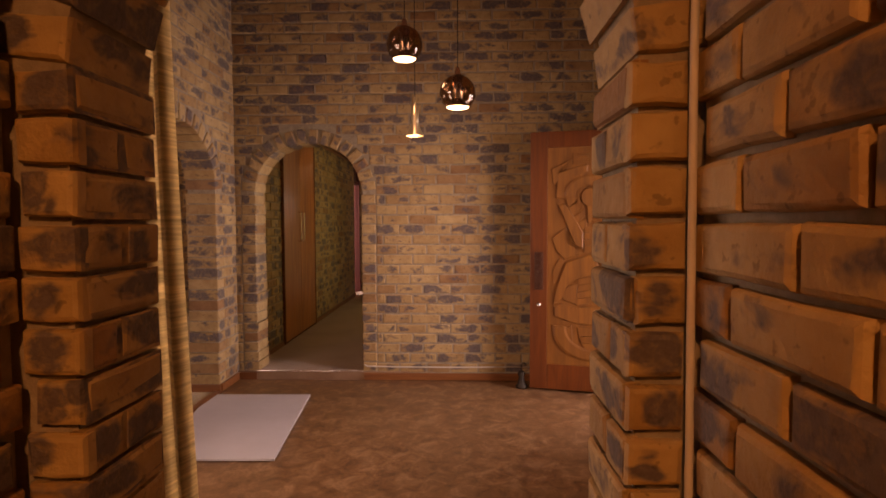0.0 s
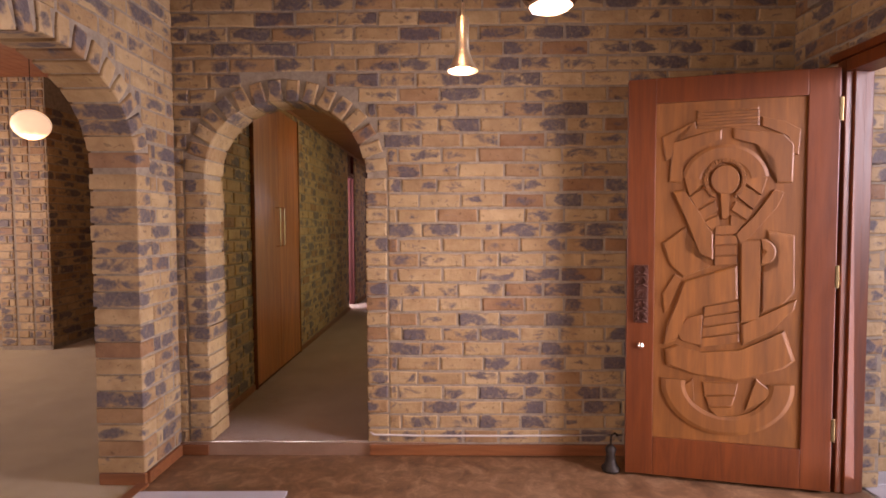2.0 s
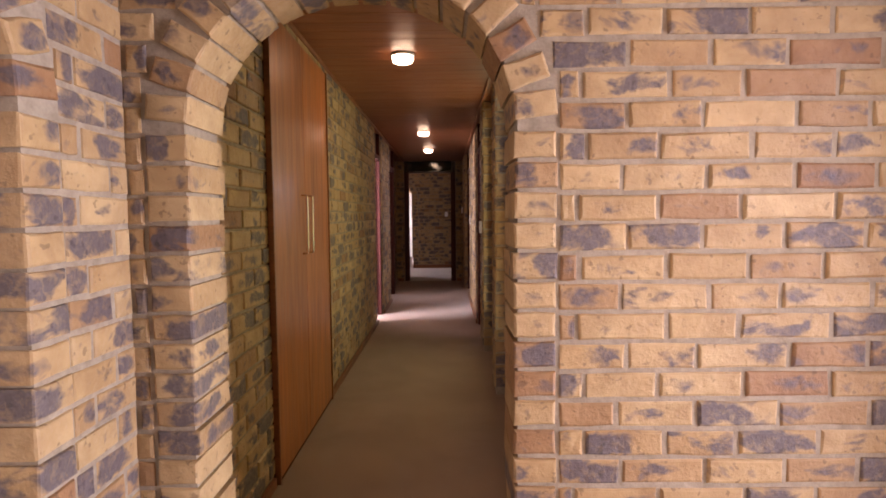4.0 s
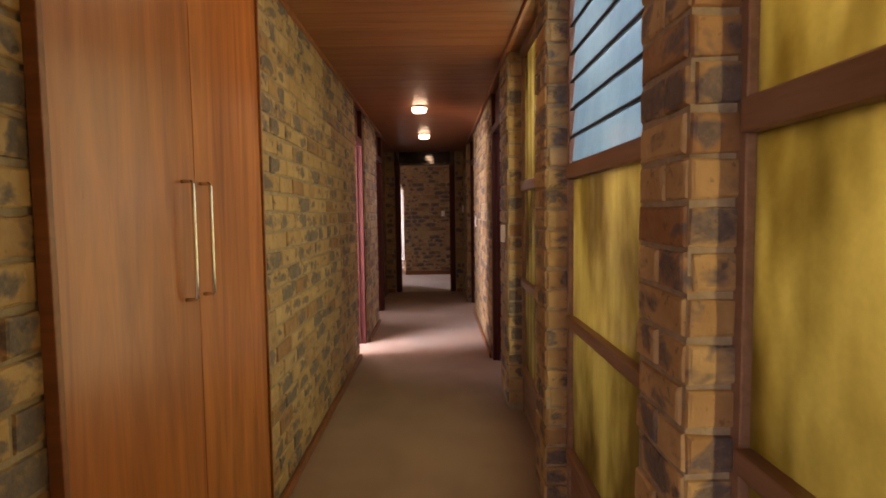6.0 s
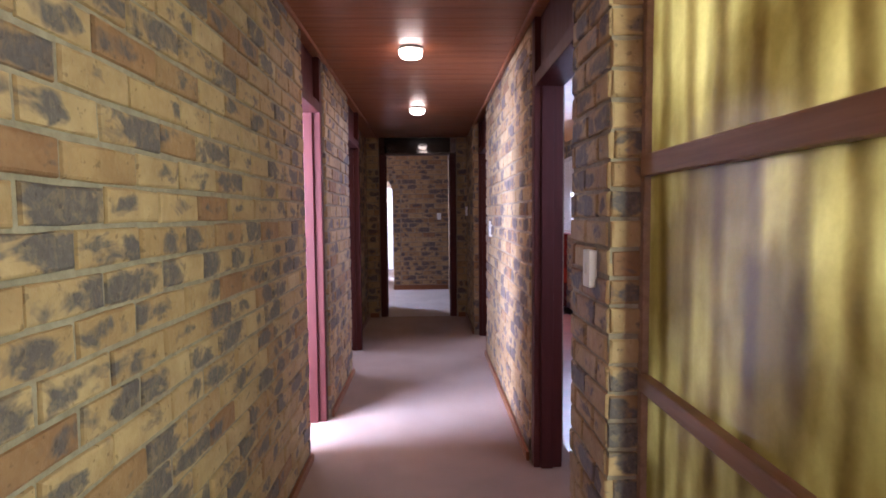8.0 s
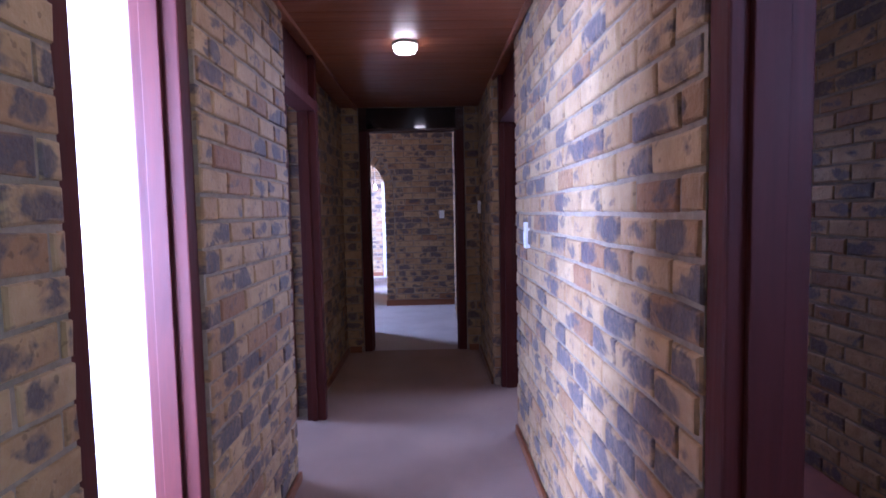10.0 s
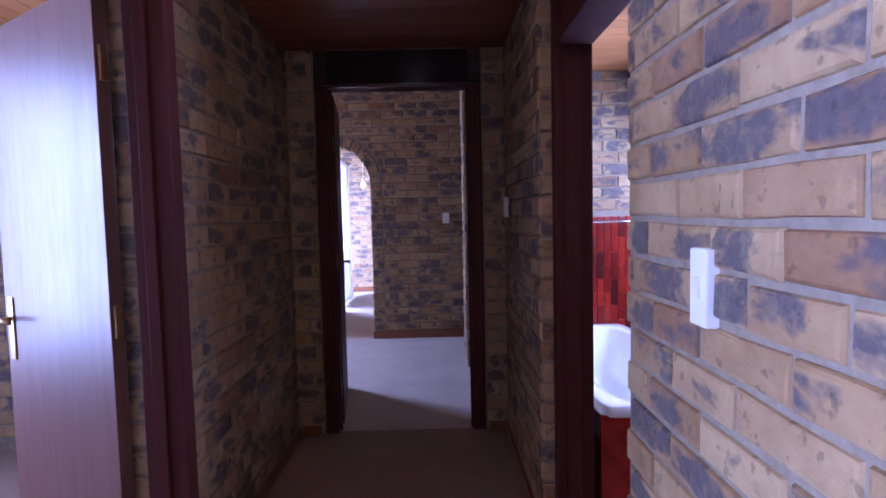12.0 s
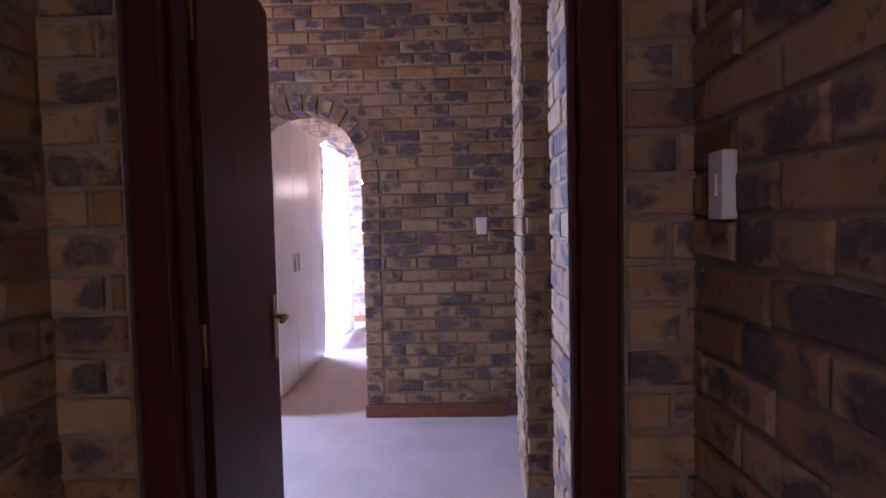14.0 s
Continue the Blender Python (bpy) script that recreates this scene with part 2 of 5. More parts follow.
def glass_material(name, color, rough=0.03):
    m, t, b = nodes_of(name, rough)
    b.inputs["Base Color"].default_value = (*color, 1)
    b.inputs["Transmission Weight"].default_value = 1.0
    b.inputs["IOR"].default_value = 1.45
    return m


BRICK, MORTAR = brick_material(), mortar_material()
CARPET = carpet_material("carpet_pile", (0.205, 0.116, 0.070), (0.285, 0.170, 0.108))
BEIGE_CARPET = carpet_material("beige_carpet_pile", (0.29, 0.20, 0.068), (0.37, 0.265, 0.10))
PALE_CARPET = carpet_material("pale_carpet_pile", (0.42, 0.36, 0.31), (0.52, 0.455, 0.40))
CORK = cork_material()
DOOR_WOOD = wood_material("carved_hardwood", (0.125, 0.042, 0.007), (0.28, 0.104, 0.018), 2, 0.5, 1.0, 0.04)
STILE_WOOD = wood_material("varnished_door_stile", (0.090, 0.020, 0.004), (0.190, 0.046, 0.007), 2, 0.42, 1.0, 0.06)
FRAME_WOOD = wood_material("dark_red_frame_wood", (0.050, 0.010, 0.009), (0.092, 0.021, 0.017), 2, 0.55, 1.0, 0.0)
HEAD_WOOD = wood_material("polished_dark_board", (0.035, 0.018, 0.016), (0.06, 0.03, 0.026), 0, 0.22, 1.0, 0.3)
FRAME_WOOD.node_tree.nodes["Principled BSDF"].inputs["Specular IOR Level"].default_value = 0.22
LEAF_WOOD = wood_material("red_brown_door_veneer", (0.115, 0.049, 0.035), (0.185, 0.086, 0.064), 2, 0.42)
CUPBOARD_WOOD = wood_material("orange_brown_veneer", (0.20, 0.050, 0.012), (0.58, 0.215, 0.058), 2, 0.36, 0.75, 0.2)
CEILING_WOOD = wood_material("knotty_pine_boards", (0.20, 0.058, 0.022), (0.37, 0.145, 0.058), 0, 0.45, 0.8, 0.1)
BATH_CEILING = wood_material("bright_pine_boards", (0.46, 0.185, 0.055), (0.64, 0.32, 0.115), 0, 0.45, 0.8)
SKIRT_WOOD = wood_material("skirting_wood", (0.15, 0.05, 0.018), (0.30, 0.115, 0.042), 0, 0.4)
RAIL_WOOD = wood_material("window_rail_wood", (0.19, 0.105, 0.068), (0.33, 0.20, 0.14), 1, 0.5)
WHITE = plain_material("white_plastic", (0.80, 0.80, 0.78), 0.35, 0.0, 0.04)
ENAMEL = plain_material("white_enamel", (0.80, 0.80, 0.80), 0.12, 0.0, 0.03)
BOARD = plain_material("pale_grey_board", (0.46, 0.46, 0.52), 0.5, 0.0, 0.06, 3.0)
CHROME = plain_material("brushed_chrome", (0.72, 0.72, 0.72), 0.22, 1.0, 0.05, 30.0)
SPUN = plain_material("spun_champagne_metal", (0.80, 0.70, 0.52), 0.42, 1.0, 0.08, 30.0)
BRASS = plain_material("aged_brass", (0.42, 0.30, 0.14), 0.35, 1.0, 0.2, 30.0)
LOCK_METAL = plain_material("dark_bronze", (0.085, 0.035, 0.024), 0.4, 0.5, 0.3, 40.0, 0.3)
IRON = plain_material("dark_cast_iron", (0.035, 0.028, 0.024), 0.5, 0.6, 0.25, 40.0, 0.3)
CABLE = plain_material("grey_cable_sheath", (0.52, 0.49, 0.46), 0.5, 0.0, 0.08)
PLASTER = plain_material("painted_plaster", (0.66, 0.64, 0.60), 0.85, 0.0, 0.05, 2.0, 0.1)
PAVING = plain_material("pale_grey_paving", (0.46, 0.47, 0.50), 0.6, 0.0, 0.14, 6.0, 0.2)
BATH_FLOOR = plain_material("dark_red_floor_tile", (0.16, 0.045, 0.03), 0.35, 0.0, 0.3, 6.0)
EARTH = plain_material("dry_ground", (0.20, 0.16, 0.10), 0.95, 0.0, 0.3, 1.5, 0.4)
YELLOW = obscured_glass("yellow_obscured_glass", (0.66, 0.56, 0.23), 0.72)
# flat glass; its bands are curtain folds behind it, put into the colour
CURTAINED = obscured_glass("yellow_glass_with_curtain_folds", (0.68, 0.60, 0.28), 0.8, fold_bands=0.7)
LOUVRE = obscured_glass("pale_louvre_glass", (0.40, 0.55, 0.58), 0.9, (0.78, 0.82, 0.86))
SHEER = cloth_material("woven_sheer_cloth", (0.92, 0.78, 0.53), 0.45, 0.78)
NET = cloth_material("white_net_cloth", (0.80, 0.78, 0.76), 0.12, 0.5)
PINK_TRIM = plain_material("pink_braid", (0.55, 0.25, 0.24), 0.9)
BULB = glow_material("warm_lit_glass", (1.0, 0.80, 0.52), 16.0)
DARK_GLASS = plain_material("dark_fanlight_glass", (0.012, 0.011, 0.012), 0.05, 0.0, 0.3, 3.0)
SMOKED = glass_material("smoked_brown_glass", (0.58, 0.42, 0.31), 0.02)


# ---- building helpers ----
def to_mesh(bm, name, material):
    me = bpy.data.meshes.new(name)
    bm.to_mesh(me)
    bm.free()
    if material:
        me.materials.append(material)
    return me


def part(name, bm, material, parent=None, label="", smooth=False):
    me = to_mesh(bm, name, material)
    if smooth:
        me.polygons.foreach_set("use_smooth", [True] * len(me.polygons))
    ob = new(name, me)
    if parent:
        ob.parent = parent
    if label:
        ob["label"] = label
    return ob


def empty(name, place=(0, 0, 0), rz=0.0):
    ob = new(name)
    ob.empty_display_size = 0.1
    ob.matrix_basis = pose(*place, 0, 0, rz)
    return ob


def box(bm, x0, x1, y0, y1, z0, z1, bevel=0.0):
    v = [bm.verts.new(c) for c in ((x0, y0, z0), (x1, y0, z0), (x1, y1, z0), (x0, y1, z0),
                                   (x0, y0, z1), (x1, y0, z1), (x1, y1, z1), (x0, y1, z1))]
    fs = [bm.faces.new([v[i] for i in q]) for q in ((3, 2, 1, 0), (4, 5, 6, 7), (0, 1, 5, 4), (1, 2, 6, 5), (2, 3, 7, 6), (3, 0, 4, 7))]
    if bevel:
        es = {e for f in fs for e in f.edges}
        bmesh.ops.bevel(bm, geom=list(es), offset=bevel, segments=2, affect="EDGES", profile=0.6)
    return v


def boxed(*dims, bevel=0.0):
    bm = bmesh.new()
    box(bm, *dims, bevel=bevel)
    return bm


def lathe(profile, seg=32, bm=None, at=(0, 0, 0)):
    """Turns (radius, z) pairs about the z axis."""
    bm = bm or bmesh.new()
    rings = []
    for r, z in profile:
        rings.append([bm.verts.new((at[0] + r * math.cos(2 * math.pi * k / seg), at[1] + r * math.sin(2 * math.pi * k / seg), at[2] + z)) for k in range(seg)])
    for a, b in zip(rings, rings[1:]):
        for k in range(seg):
            bm.faces.new((a[k], a[(k + 1) % seg], b[(k + 1) % seg], b[k]))
    return bm


def tube(points, radius=0.005, seg=8, bm=None):
    bm = bm or bmesh.new()
    pts = [Vector(p) for p in points]
    rings = []
    for i, p in enumerate(pts):
        d = (pts[min(i + 1, len(pts) - 1)] - pts[max(i - 1, 0)]).normalized()
        a = d.orthogonal().normalized() if not rings else (last - d * last.dot(d)).normalized()
        last = a
        b = d.cross(a)
        rings.append([bm.verts.new(p + radius * (math.cos(2 * math.pi * k / seg) * a + math.sin(2 * math.pi * k / seg) * b)) for k in range(seg)])
    for a, b in zip(rings, rings[1:]):
        for k in range(seg):
            bm.faces.new((a[k], a[(k + 1) % seg], b[(k + 1) % seg], b[k]))
    bm.faces.new(rings[0][::-1])
    bm.faces.new(rings[-1])
    return bm


# ---- brickwork ----
COURSE, PITCH, BRICK_H, JOINT, PROUD = 0.085, 0.234, 0.073, 0.012, 0.009
rng = random.Random(7)
BRICK_MESHES = {}


def brick_verts(length, height, depth, variant, soft=0.006):
    """A brick with chamfered, slightly uneven front edges; front at y = 0, body to +y."""
    r = random.Random(variant * 101 + int(length * 1000))
    j = lambda a=0.0022: r.uniform(-a, a)
    corners = ((0, 0), (0.5, 0), (1, 0), (1, 1), (0.5, 1), (0, 1))
    edge = [(u * length + j(), w * height + j(0.0026), u, w) for u, w in corners]

    def ring(inset, y, wave=0.0):
        return [(x + inset * (1 - 2 * u), y + j(wave), z + inset * (1 - 2 * w)) for x, z, u, w in edge]

    rings = [ring(0, depth), ring(0, soft, 0.001), ring(0.32 * soft, 0.28 * soft, 0.0008), ring(soft, 0.0, 0.0018)]
    faces = [(18, 19, 22, 23), (19, 20, 21, 22)]
    for b in (0, 6, 12):
        faces += [(b + k, b + (k + 1) % 6, b + 6 + (k + 1) % 6, b + 6 + k) for k in range(6)]
    return [p for q in rings for p in q], faces


def on_brick(verts, length, height):
    """Each vertex's place on the brick, from -1 to 1 along and across it."""
    return [q for x, y, z in verts for q in (2 * x / length - 1, 2 * z / height - 1, 0.0)]


def mark_places(me, values):
    me.attributes.new("on_brick", "FLOAT_VECTOR", "POINT").data.foreach_set("vector", values)


def brick_mesh(length, height, depth, variant, soft):
    key = (round(length, 3), round(height, 3), round(depth, 3), variant, soft)
    if key not in BRICK_MESHES:
        v, f = brick_verts(*key)
        me = bpy.data.meshes.new("brick")
        me.from_pydata(v, [], f)
        mark_places(me, on_brick(v, length, height))
        me.materials.append(BRICK)
        BRICK_MESHES[key] = me
    return BRICK_MESHES[key]


class Brickwork:
    """Collects the bricks of one wall: the first so many as pieces of their own, the rest joined."""

    def __init__(self, wall, limit=300, near=None, soft=0.008):
        self.wall, self.limit, self.near, self.soft, self.items = wall, limit, near, soft, []

    def lay(self, m, length, height=BRICK_H, depth=0.03):
        self.items.append((m, max(round(length / 0.006), 2) * 0.006, height, depth, rng.randrange(5)))

    def finish(self):
        if self.near:
            self.items.sort(key=lambda it: (it[0].translation - Vector(self.near)).length)
        for m, l, h, d, v in self.items[:self.limit]:
            ob = new("brick", brick_mesh(l, h, d, v, self.soft))
            ob.parent, ob.matrix_basis = self.wall, m
        rest = self.items[self.limit:]
        if rest:
            verts, faces, places = [], [], []
            for m, l, h, d, v in rest:
                bv, bf = brick_verts(l, h, d, v, self.soft)
                k = len(verts)
                places += on_brick(bv, l, h)
                verts += [m @ Vector(p) for p in bv]
                faces += [tuple(i + k for i in f) for f in bf]
            me = bpy.data.meshes.new("bricks")
            me.from_pydata(verts, [], faces)
            mark_places(me, places)
            me.materials.append(BRICK)
            ob = new("brick_courses", me)
            ob.parent = self.wall
            tagged(ob, kind="stuff")


def half_width(op, z):
    """How far an opening reaches from its middle at height z, or None above it."""
    half, spring, rise = (op["u1"] - op["u0"]) / 2, op["spring"], op["rise"]
    if z <= op["z0"] - 1e-4:
        return None
    if z <= spring:
        return half
    if rise <= 0 or z >= spring + rise:
        return None
    return half * math.sqrt(max(0.0, 1 - ((z - spring) / rise) ** 2))


def opening(u0, u1, z0, spring, rise=0.0, jamb=0.0, ring=0.0):
    return dict(u0=u0, u1=u1, z0=z0, spring=spring, rise=rise, jamb=jamb, ring=ring)


def grown(op):
    return dict(op, u0=op["u0"] - max(op["jamb"], op["ring"]), u1=op["u1"] + max(op["jamb"], op["ring"]), rise=op["rise"] + op["ring"] if op["rise"] else 0.0)


def frame_of(origin, u, n):
    """Local x along u, local y into the wall, z up."""
    u, d = Vector(u).normalized(), -Vector(n).normalized()
    m = Matrix.Identity(4)
    for i in range(3):
        m[i][0], m[i][1], m[i][2], m[i][3] = u[i], d[i], (0, 0, 1)[i], origin[i]
    return m


def slide(k, s):
    """How far the upright joint at s in course k strays from the bond."""
    return 0.016 * math.sin(12.9898 * k + 78.233 * round(s / 0.117) + 3.1 * math.sin(5.7 * k + 2.3 * round(s / 0.117)))


def panel(work, origin, u, n, u0, u1, z0, z1, ops=(), shift=0.0, proud=PROUD):
    """Running-bond bricks on the face through origin with normal n, from u0 to u1 along u."""
    m = frame_of(origin, u, n)
    big = [grown(o) for o in ops]
    k = 0
    z = z0
    while z + 0.03 < z1:
        h = min(BRICK_H, z1 - z - 0.004)
        spans = [(u0, u1)]
        for o in big:
            w = [half_width(o, zz) for zz in (z, z + h)]
            w = [q for q in w if q is not None]
            if not w or z + h < o["z0"] - 1e-4:
                continue
            mid, r = (o["u0"] + o["u1"]) / 2, max(w)
            nxt = []
            for a, b in spans:
                if mid + r <= a or mid - r >= b:
                    nxt.append((a, b))
                    continue
                if mid - r - a > 0.02:
                    nxt.append((a, mid - r - 0.004))
                if b - mid - r > 0.02:
                    nxt.append((mid + r + 0.004, b))
            spans = nxt
        base = u0 - PITCH + ((k % 2) * PITCH / 2) + shift
        for a, b in spans:
            s = base + math.floor((a - base) / PITCH) * PITCH
            while s < b:
                x0, x1 = max(s + slide(k, s), a), min(s + PITCH + slide(k, s + PITCH) - JOINT, b)
                if x1 - x0 > 0.025:
                    out = proud + rng.uniform(-0.002, 0.0025)
                    work.lay(m @ pose(x0, -out, z + rng.uniform(-.0018, .0018), rng.uniform(-.5, .5), 0, rng.uniform(-.25, .25)), x1 - x0, h)
                s += PITCH
        z += COURSE
        k += 1


def core(name, origin, u, n, u0, u1, z0, z1, thick, ops=(), material=None):
    """The solid of a wall, with its openings through it."""
    bm = bmesh.new()
    cur = u0
    for o in sorted(ops, key=lambda q: q["u0"]):
        if o["u0"] > cur:
            box(bm, cur, o["u0"], 0, thick, z0, z1)
        top = o["spring"]
        if o["z0"] > z0 + 0.001:
            box(bm, o["u0"], o["u1"], 0, thick, z0, o["z0"])
        if o["rise"]:
            mid, half, seg = (o["u0"] + o["u1"]) / 2, (o["u1"] - o["u0"]) / 2, 20
            pts = [(mid - half * math.cos(math.pi * i / seg), top + o["rise"] * math.sin(math.pi * i / seg)) for i in range(seg + 1)]
            for (a, za), (b, zb) in zip(pts, pts[1:]):
                v = [bm.verts.new(c) for c in ((a, 0, za), (b, 0, zb), (b, thick, zb), (a, thick, za), (a, 0, z1), (b, 0, z1), (b, thick, z1), (a, thick, z1))]
                for q in ((3, 2, 1, 0), (4, 5, 6, 7), (0, 1, 5, 4), (2, 3, 7, 6)):
                    bm.faces.new([v[i] for i in q])
        elif z1 - top > 0.001:
            box(bm, o["u0"], o["u1"], 0, thick, top, z1)
        cur = o["u1"]
    if u1 > cur:
        box(bm, cur, u1, 0, thick, z0, z1)
    bm.transform(frame_of(origin, u, n))
    bmesh.ops.recalc_face_normals(bm, faces=bm.faces)
    return tagged(part(name, bm, material or MORTAR), kind="structure")


def jambs(work, origin, u, n, op, thick, z0):
    """Header columns at both sides of an opening, through the wall, and the ring of its arch."""
    m = frame_of(origin, u, n)
    for side in (-1, 1):
        k, z = 0, z0
        while z + 0.05 < op["spring"]:
            out = PROUD + rng.uniform(-0.002, 0.004)
            grow = rng.uniform(0.008, 0.016)
            a = op["u0"] - op["jamb"] + 0.006 if side < 0 else op["u1"] - grow
            work.lay(m @ pose(a, -out, z, 0, 0, 0), op["jamb"] - 0.006 + grow, BRICK_H, thick + 2 * out)
            z += COURSE
            k += 1
    if op["rise"]:
        mid, half = (op["u0"] + op["u1"]) / 2, (op["u1"] - op["u0"]) / 2
        turn = math.pi * (half + op["rise"]) / 2
        count = int(turn / COURSE)
        for i in range(count):
            a = math.pi * (i + 0.5) / count
            x, z = mid - half * math.cos(a), op["spring"] + op["rise"] * math.sin(a)
            nx, nz = -math.cos(a) / half, math.sin(a) / op["rise"]
            tilt = math.degrees(math.atan2(nx, nz))
            out = PROUD + 0.003 + rng.uniform(-0.002, 0.003)
            q = m @ pose(x, 0, z, 0, tilt, 0) @ pose(0.0365, -out, rng.uniform(-0.016, -0.008), 0, -90, 0)
            work.lay(q, op["ring"] + 0.008, BRICK_H, thick + 2 * out)


def floor_sheet(name, x0, x1, y0, y1, z, material, thick=0.06):
    return tagged(part(name, boxed(x0, x1, y0, y1, z - thick, z), material), kind="structure")


def ceiling_boards(name, x0, x1, y0, y1, z, material, along="y", width=0.11):
    """Tongued boards with fine grooves, one mesh."""
    bm = bmesh.new()
    a, b = (x0, x1) if along == "y" else (y0, y1)
    s = a
    while s < b:
        e = min(s + width - 0.004, b)
        dims = (s, e, y0, y1) if along == "y" else (x0, x1, s, e)
        box(bm, *dims, z, z + 0.016)
        s += width
    box(bm, x0, x1, y0, y1, z + 0.012, z + 0.06)
    return tagged(part(name, bm, material), kind="structure")


def skirting(name, pts, z, height=0.06, thick=0.016, material=None):
    bm = bmesh.new()
    for (xa, ya), (xb, yb) in zip(pts, pts[1:]):
        if abs(xa - xb) < 1e-6:
            box(bm, xa - thick / 2, xa + thick / 2, min(ya, yb), max(ya, yb), z, z + height, 0.004)
        else:
            box(bm, min(xa, xb), max(xa, xb), ya - thick / 2, ya + thick / 2, z, z + height, 0.004)
    return tagged(part(name, bm, material or SKIRT_WOOD), kind="structure")


# ---- large structure ----
HALL_W, HALL_E, HALL_N, HALL_S, HALL_H = -1.70, 1.80, 5.71, 2.13, 3.55
COR_W, COR_E, COR_Z, COR_H, COR_END = -1.64, -0.45, 0.07, 2.40, 14.82
T = 0.22

tagged(part("ground", boxed(-400, 400, -400, 400, -0.30, -0.10), EARTH), kind="structure")
floor_sheet("floor_hall", -1.92, 1.92, -2.2, 5.705, -0.0035, CORK, 0.09)
floor_sheet("floor_living_room", -7.0, -1.73, 2.0, 9.3, 0.0, BEIGE_CARPET, 0.09)
floor_sheet("floor_corridor", -1.9, -0.20, 5.70, 14.86, COR_Z, CARPET, 0.16)
floor_sheet("floor_room_a", -4.2, -1.9, 9.9, 12.05, COR_Z, CARPET, 0.16)
floor_sheet("floor_room_b", -4.2, -1.9, 12.05, 14.8, COR_Z, CARPET, 0.16)
floor_sheet("floor_bathroom", -0.20, 1.25, 9.3, 15.7, COR_Z, BATH_FLOOR, 0.16)
floor_sheet("floor_bedroom", -5.0, 2.0, 14.86, 21.6, COR_Z, PALE_CARPET, 0.16)
floor_sheet("floor_porch", 1.92, 6.5, 2.0, 5.6, -0.01, MORTAR, 0.08)

OP_NORTH = opening(-1.53, -0.595, 0.0, 1.62, 0.425, 0.115, 0.112)
OP_WESTWIN = opening(2.5, 3.6, 0.3, 2.2)
OP_WEST = opening(4.22, 5.33, 0.0, 1.62, 0.46, 0.115, 0.112)
OP_SOUTH = opening(-0.392, 0.516, 0.0, 1.60, 0.46, 0.0, 0.112)
OP_DOOR = opening(4.28, 5.32, 0.0, 2.11)
OP_STAINED = opening(4.05, 5.45, 2.50, 3.25)

wall_n = core("wall_hall_north", (0, HALL_N, 0), (1, 0, 0), (0, -1, 0), -1.92, 2.02, 0, HALL_H, T, [OP_NORTH])
work = Brickwork(wall_n, 300, (-0.3, HALL_N, 1.2))
panel(work, (0, HALL_N, 0), (1, 0, 0), (0, -1, 0), HALL_W, HALL_E, 0.068, HALL_H, [OP_NORTH], proud=0.0055)
jambs(work, (0, HALL_N, 0), (1, 0, 0), (0, -1, 0), OP_NORTH, T, 0.075)
work.finish()

wall_w = core("wall_hall_west", (HALL_W, 0, 0), (0, 1, 0), (1, 0, 0), 1.9, HALL_N, 0, HALL_H, T, [OP_WESTWIN, OP_WEST])
work = Brickwork(wall_w, 300, (HALL_W, 5.2, 1.2))
panel(work, (HALL_W, 0, 0), (0, 1, 0), (1, 0, 0), HALL_S, HALL_N, 0.068, HALL_H, [OP_WESTWIN, OP_WEST], proud=0.0055)
jambs(work, (HALL_W, 0, 0), (0, 1, 0), (1, 0, 0), OP_WEST, T, 0.068)
work.finish()

wall_e = core("wall_hall_east", (HALL_E, 0, 0), (0, 1, 0), (-1, 0, 0), 1.9, HALL_N, 0, 2.40, T, [OP_DOOR])
core("wall_hall_east_upper", (HALL_E, 0, 0), (0, 1, 0), (-1, 0, 0), 1.9, HALL_N, 2.40, HALL_H, T, [OP_STAINED])
work = Brickwork(wall_e, 300, (HALL_E, 4.6, 2.0))
panel(work, (HALL_E, 0, 0), (0, 1, 0), (-1, 0, 0), HALL_S, HALL_N, 0.0, HALL_H, [dict(OP_DOOR, u0=4.045), OP_STAINED])
m = frame_of((HALL_E, 0, 0), (0, 1, 0), (-1, 0, 0))
for k in range(24):
    for a in (4.049, 4.167):
        work.lay(m @ pose(a, -rng.uniform(0.007, 0.013), k * COURSE + 0.004, 0, 0, 0), 0.108)
panel(work, (HALL_E, 5.32, 0), (1, 0, 0), (0, -1, 0), 0.103, 0.215, 0.0, 2.11)
work.finish()

wall_s = core("wall_hall_south", (0, 1.92, 0), (1, 0, 0), (0, -1, 0), -1.92, 2.02, 0, HALL_H, 0.21, [OP_SOUTH])
work = Brickwork(wall_s, 300, (0.5, 1.92, 1.3), 0.010)
panel(work, (0, 1.92, 0), (1, 0, 0), (0, -1, 0), -0.462, 0.603, 0.0, 2.4, [OP_SOUTH])
jambs(work, (0, 1.92, 0), (1, 0, 0), (0, -1, 0), OP_SOUTH, 0.21, 0.0)
for x, d, a, b in ((OP_SOUTH["u1"], -1, 0.498, 0.588), (OP_SOUTH["u0"], 1, -0.468, -0.374)):
    panel(work, (x, 1.912, 0), (0, 1, 0), (d, 0, 0), 0, 0.23, 0.0, 1.60, proud=0.02)
    panel(work, (0, 1.92, 0), (1, 0, 0), (0, -1, 0), a, b, 0.0, 1.60, proud=0.02)
work.finish()

wall_pe = core("wall_passage_east", (0.612, 0, 0), (0, 1, 0), (-1, 0, 0), -2.2, 1.90, 0, 2.4, T)
work = Brickwork(wall_pe, 300, (0.603, 1.6, 1.3), 0.010)
panel(work, (0.612, 0, 0), (0, 1, 0), (-1, 0, 0), -1.5, 1.898, 0.0, 2.4, proud=0.02)
work.finish()
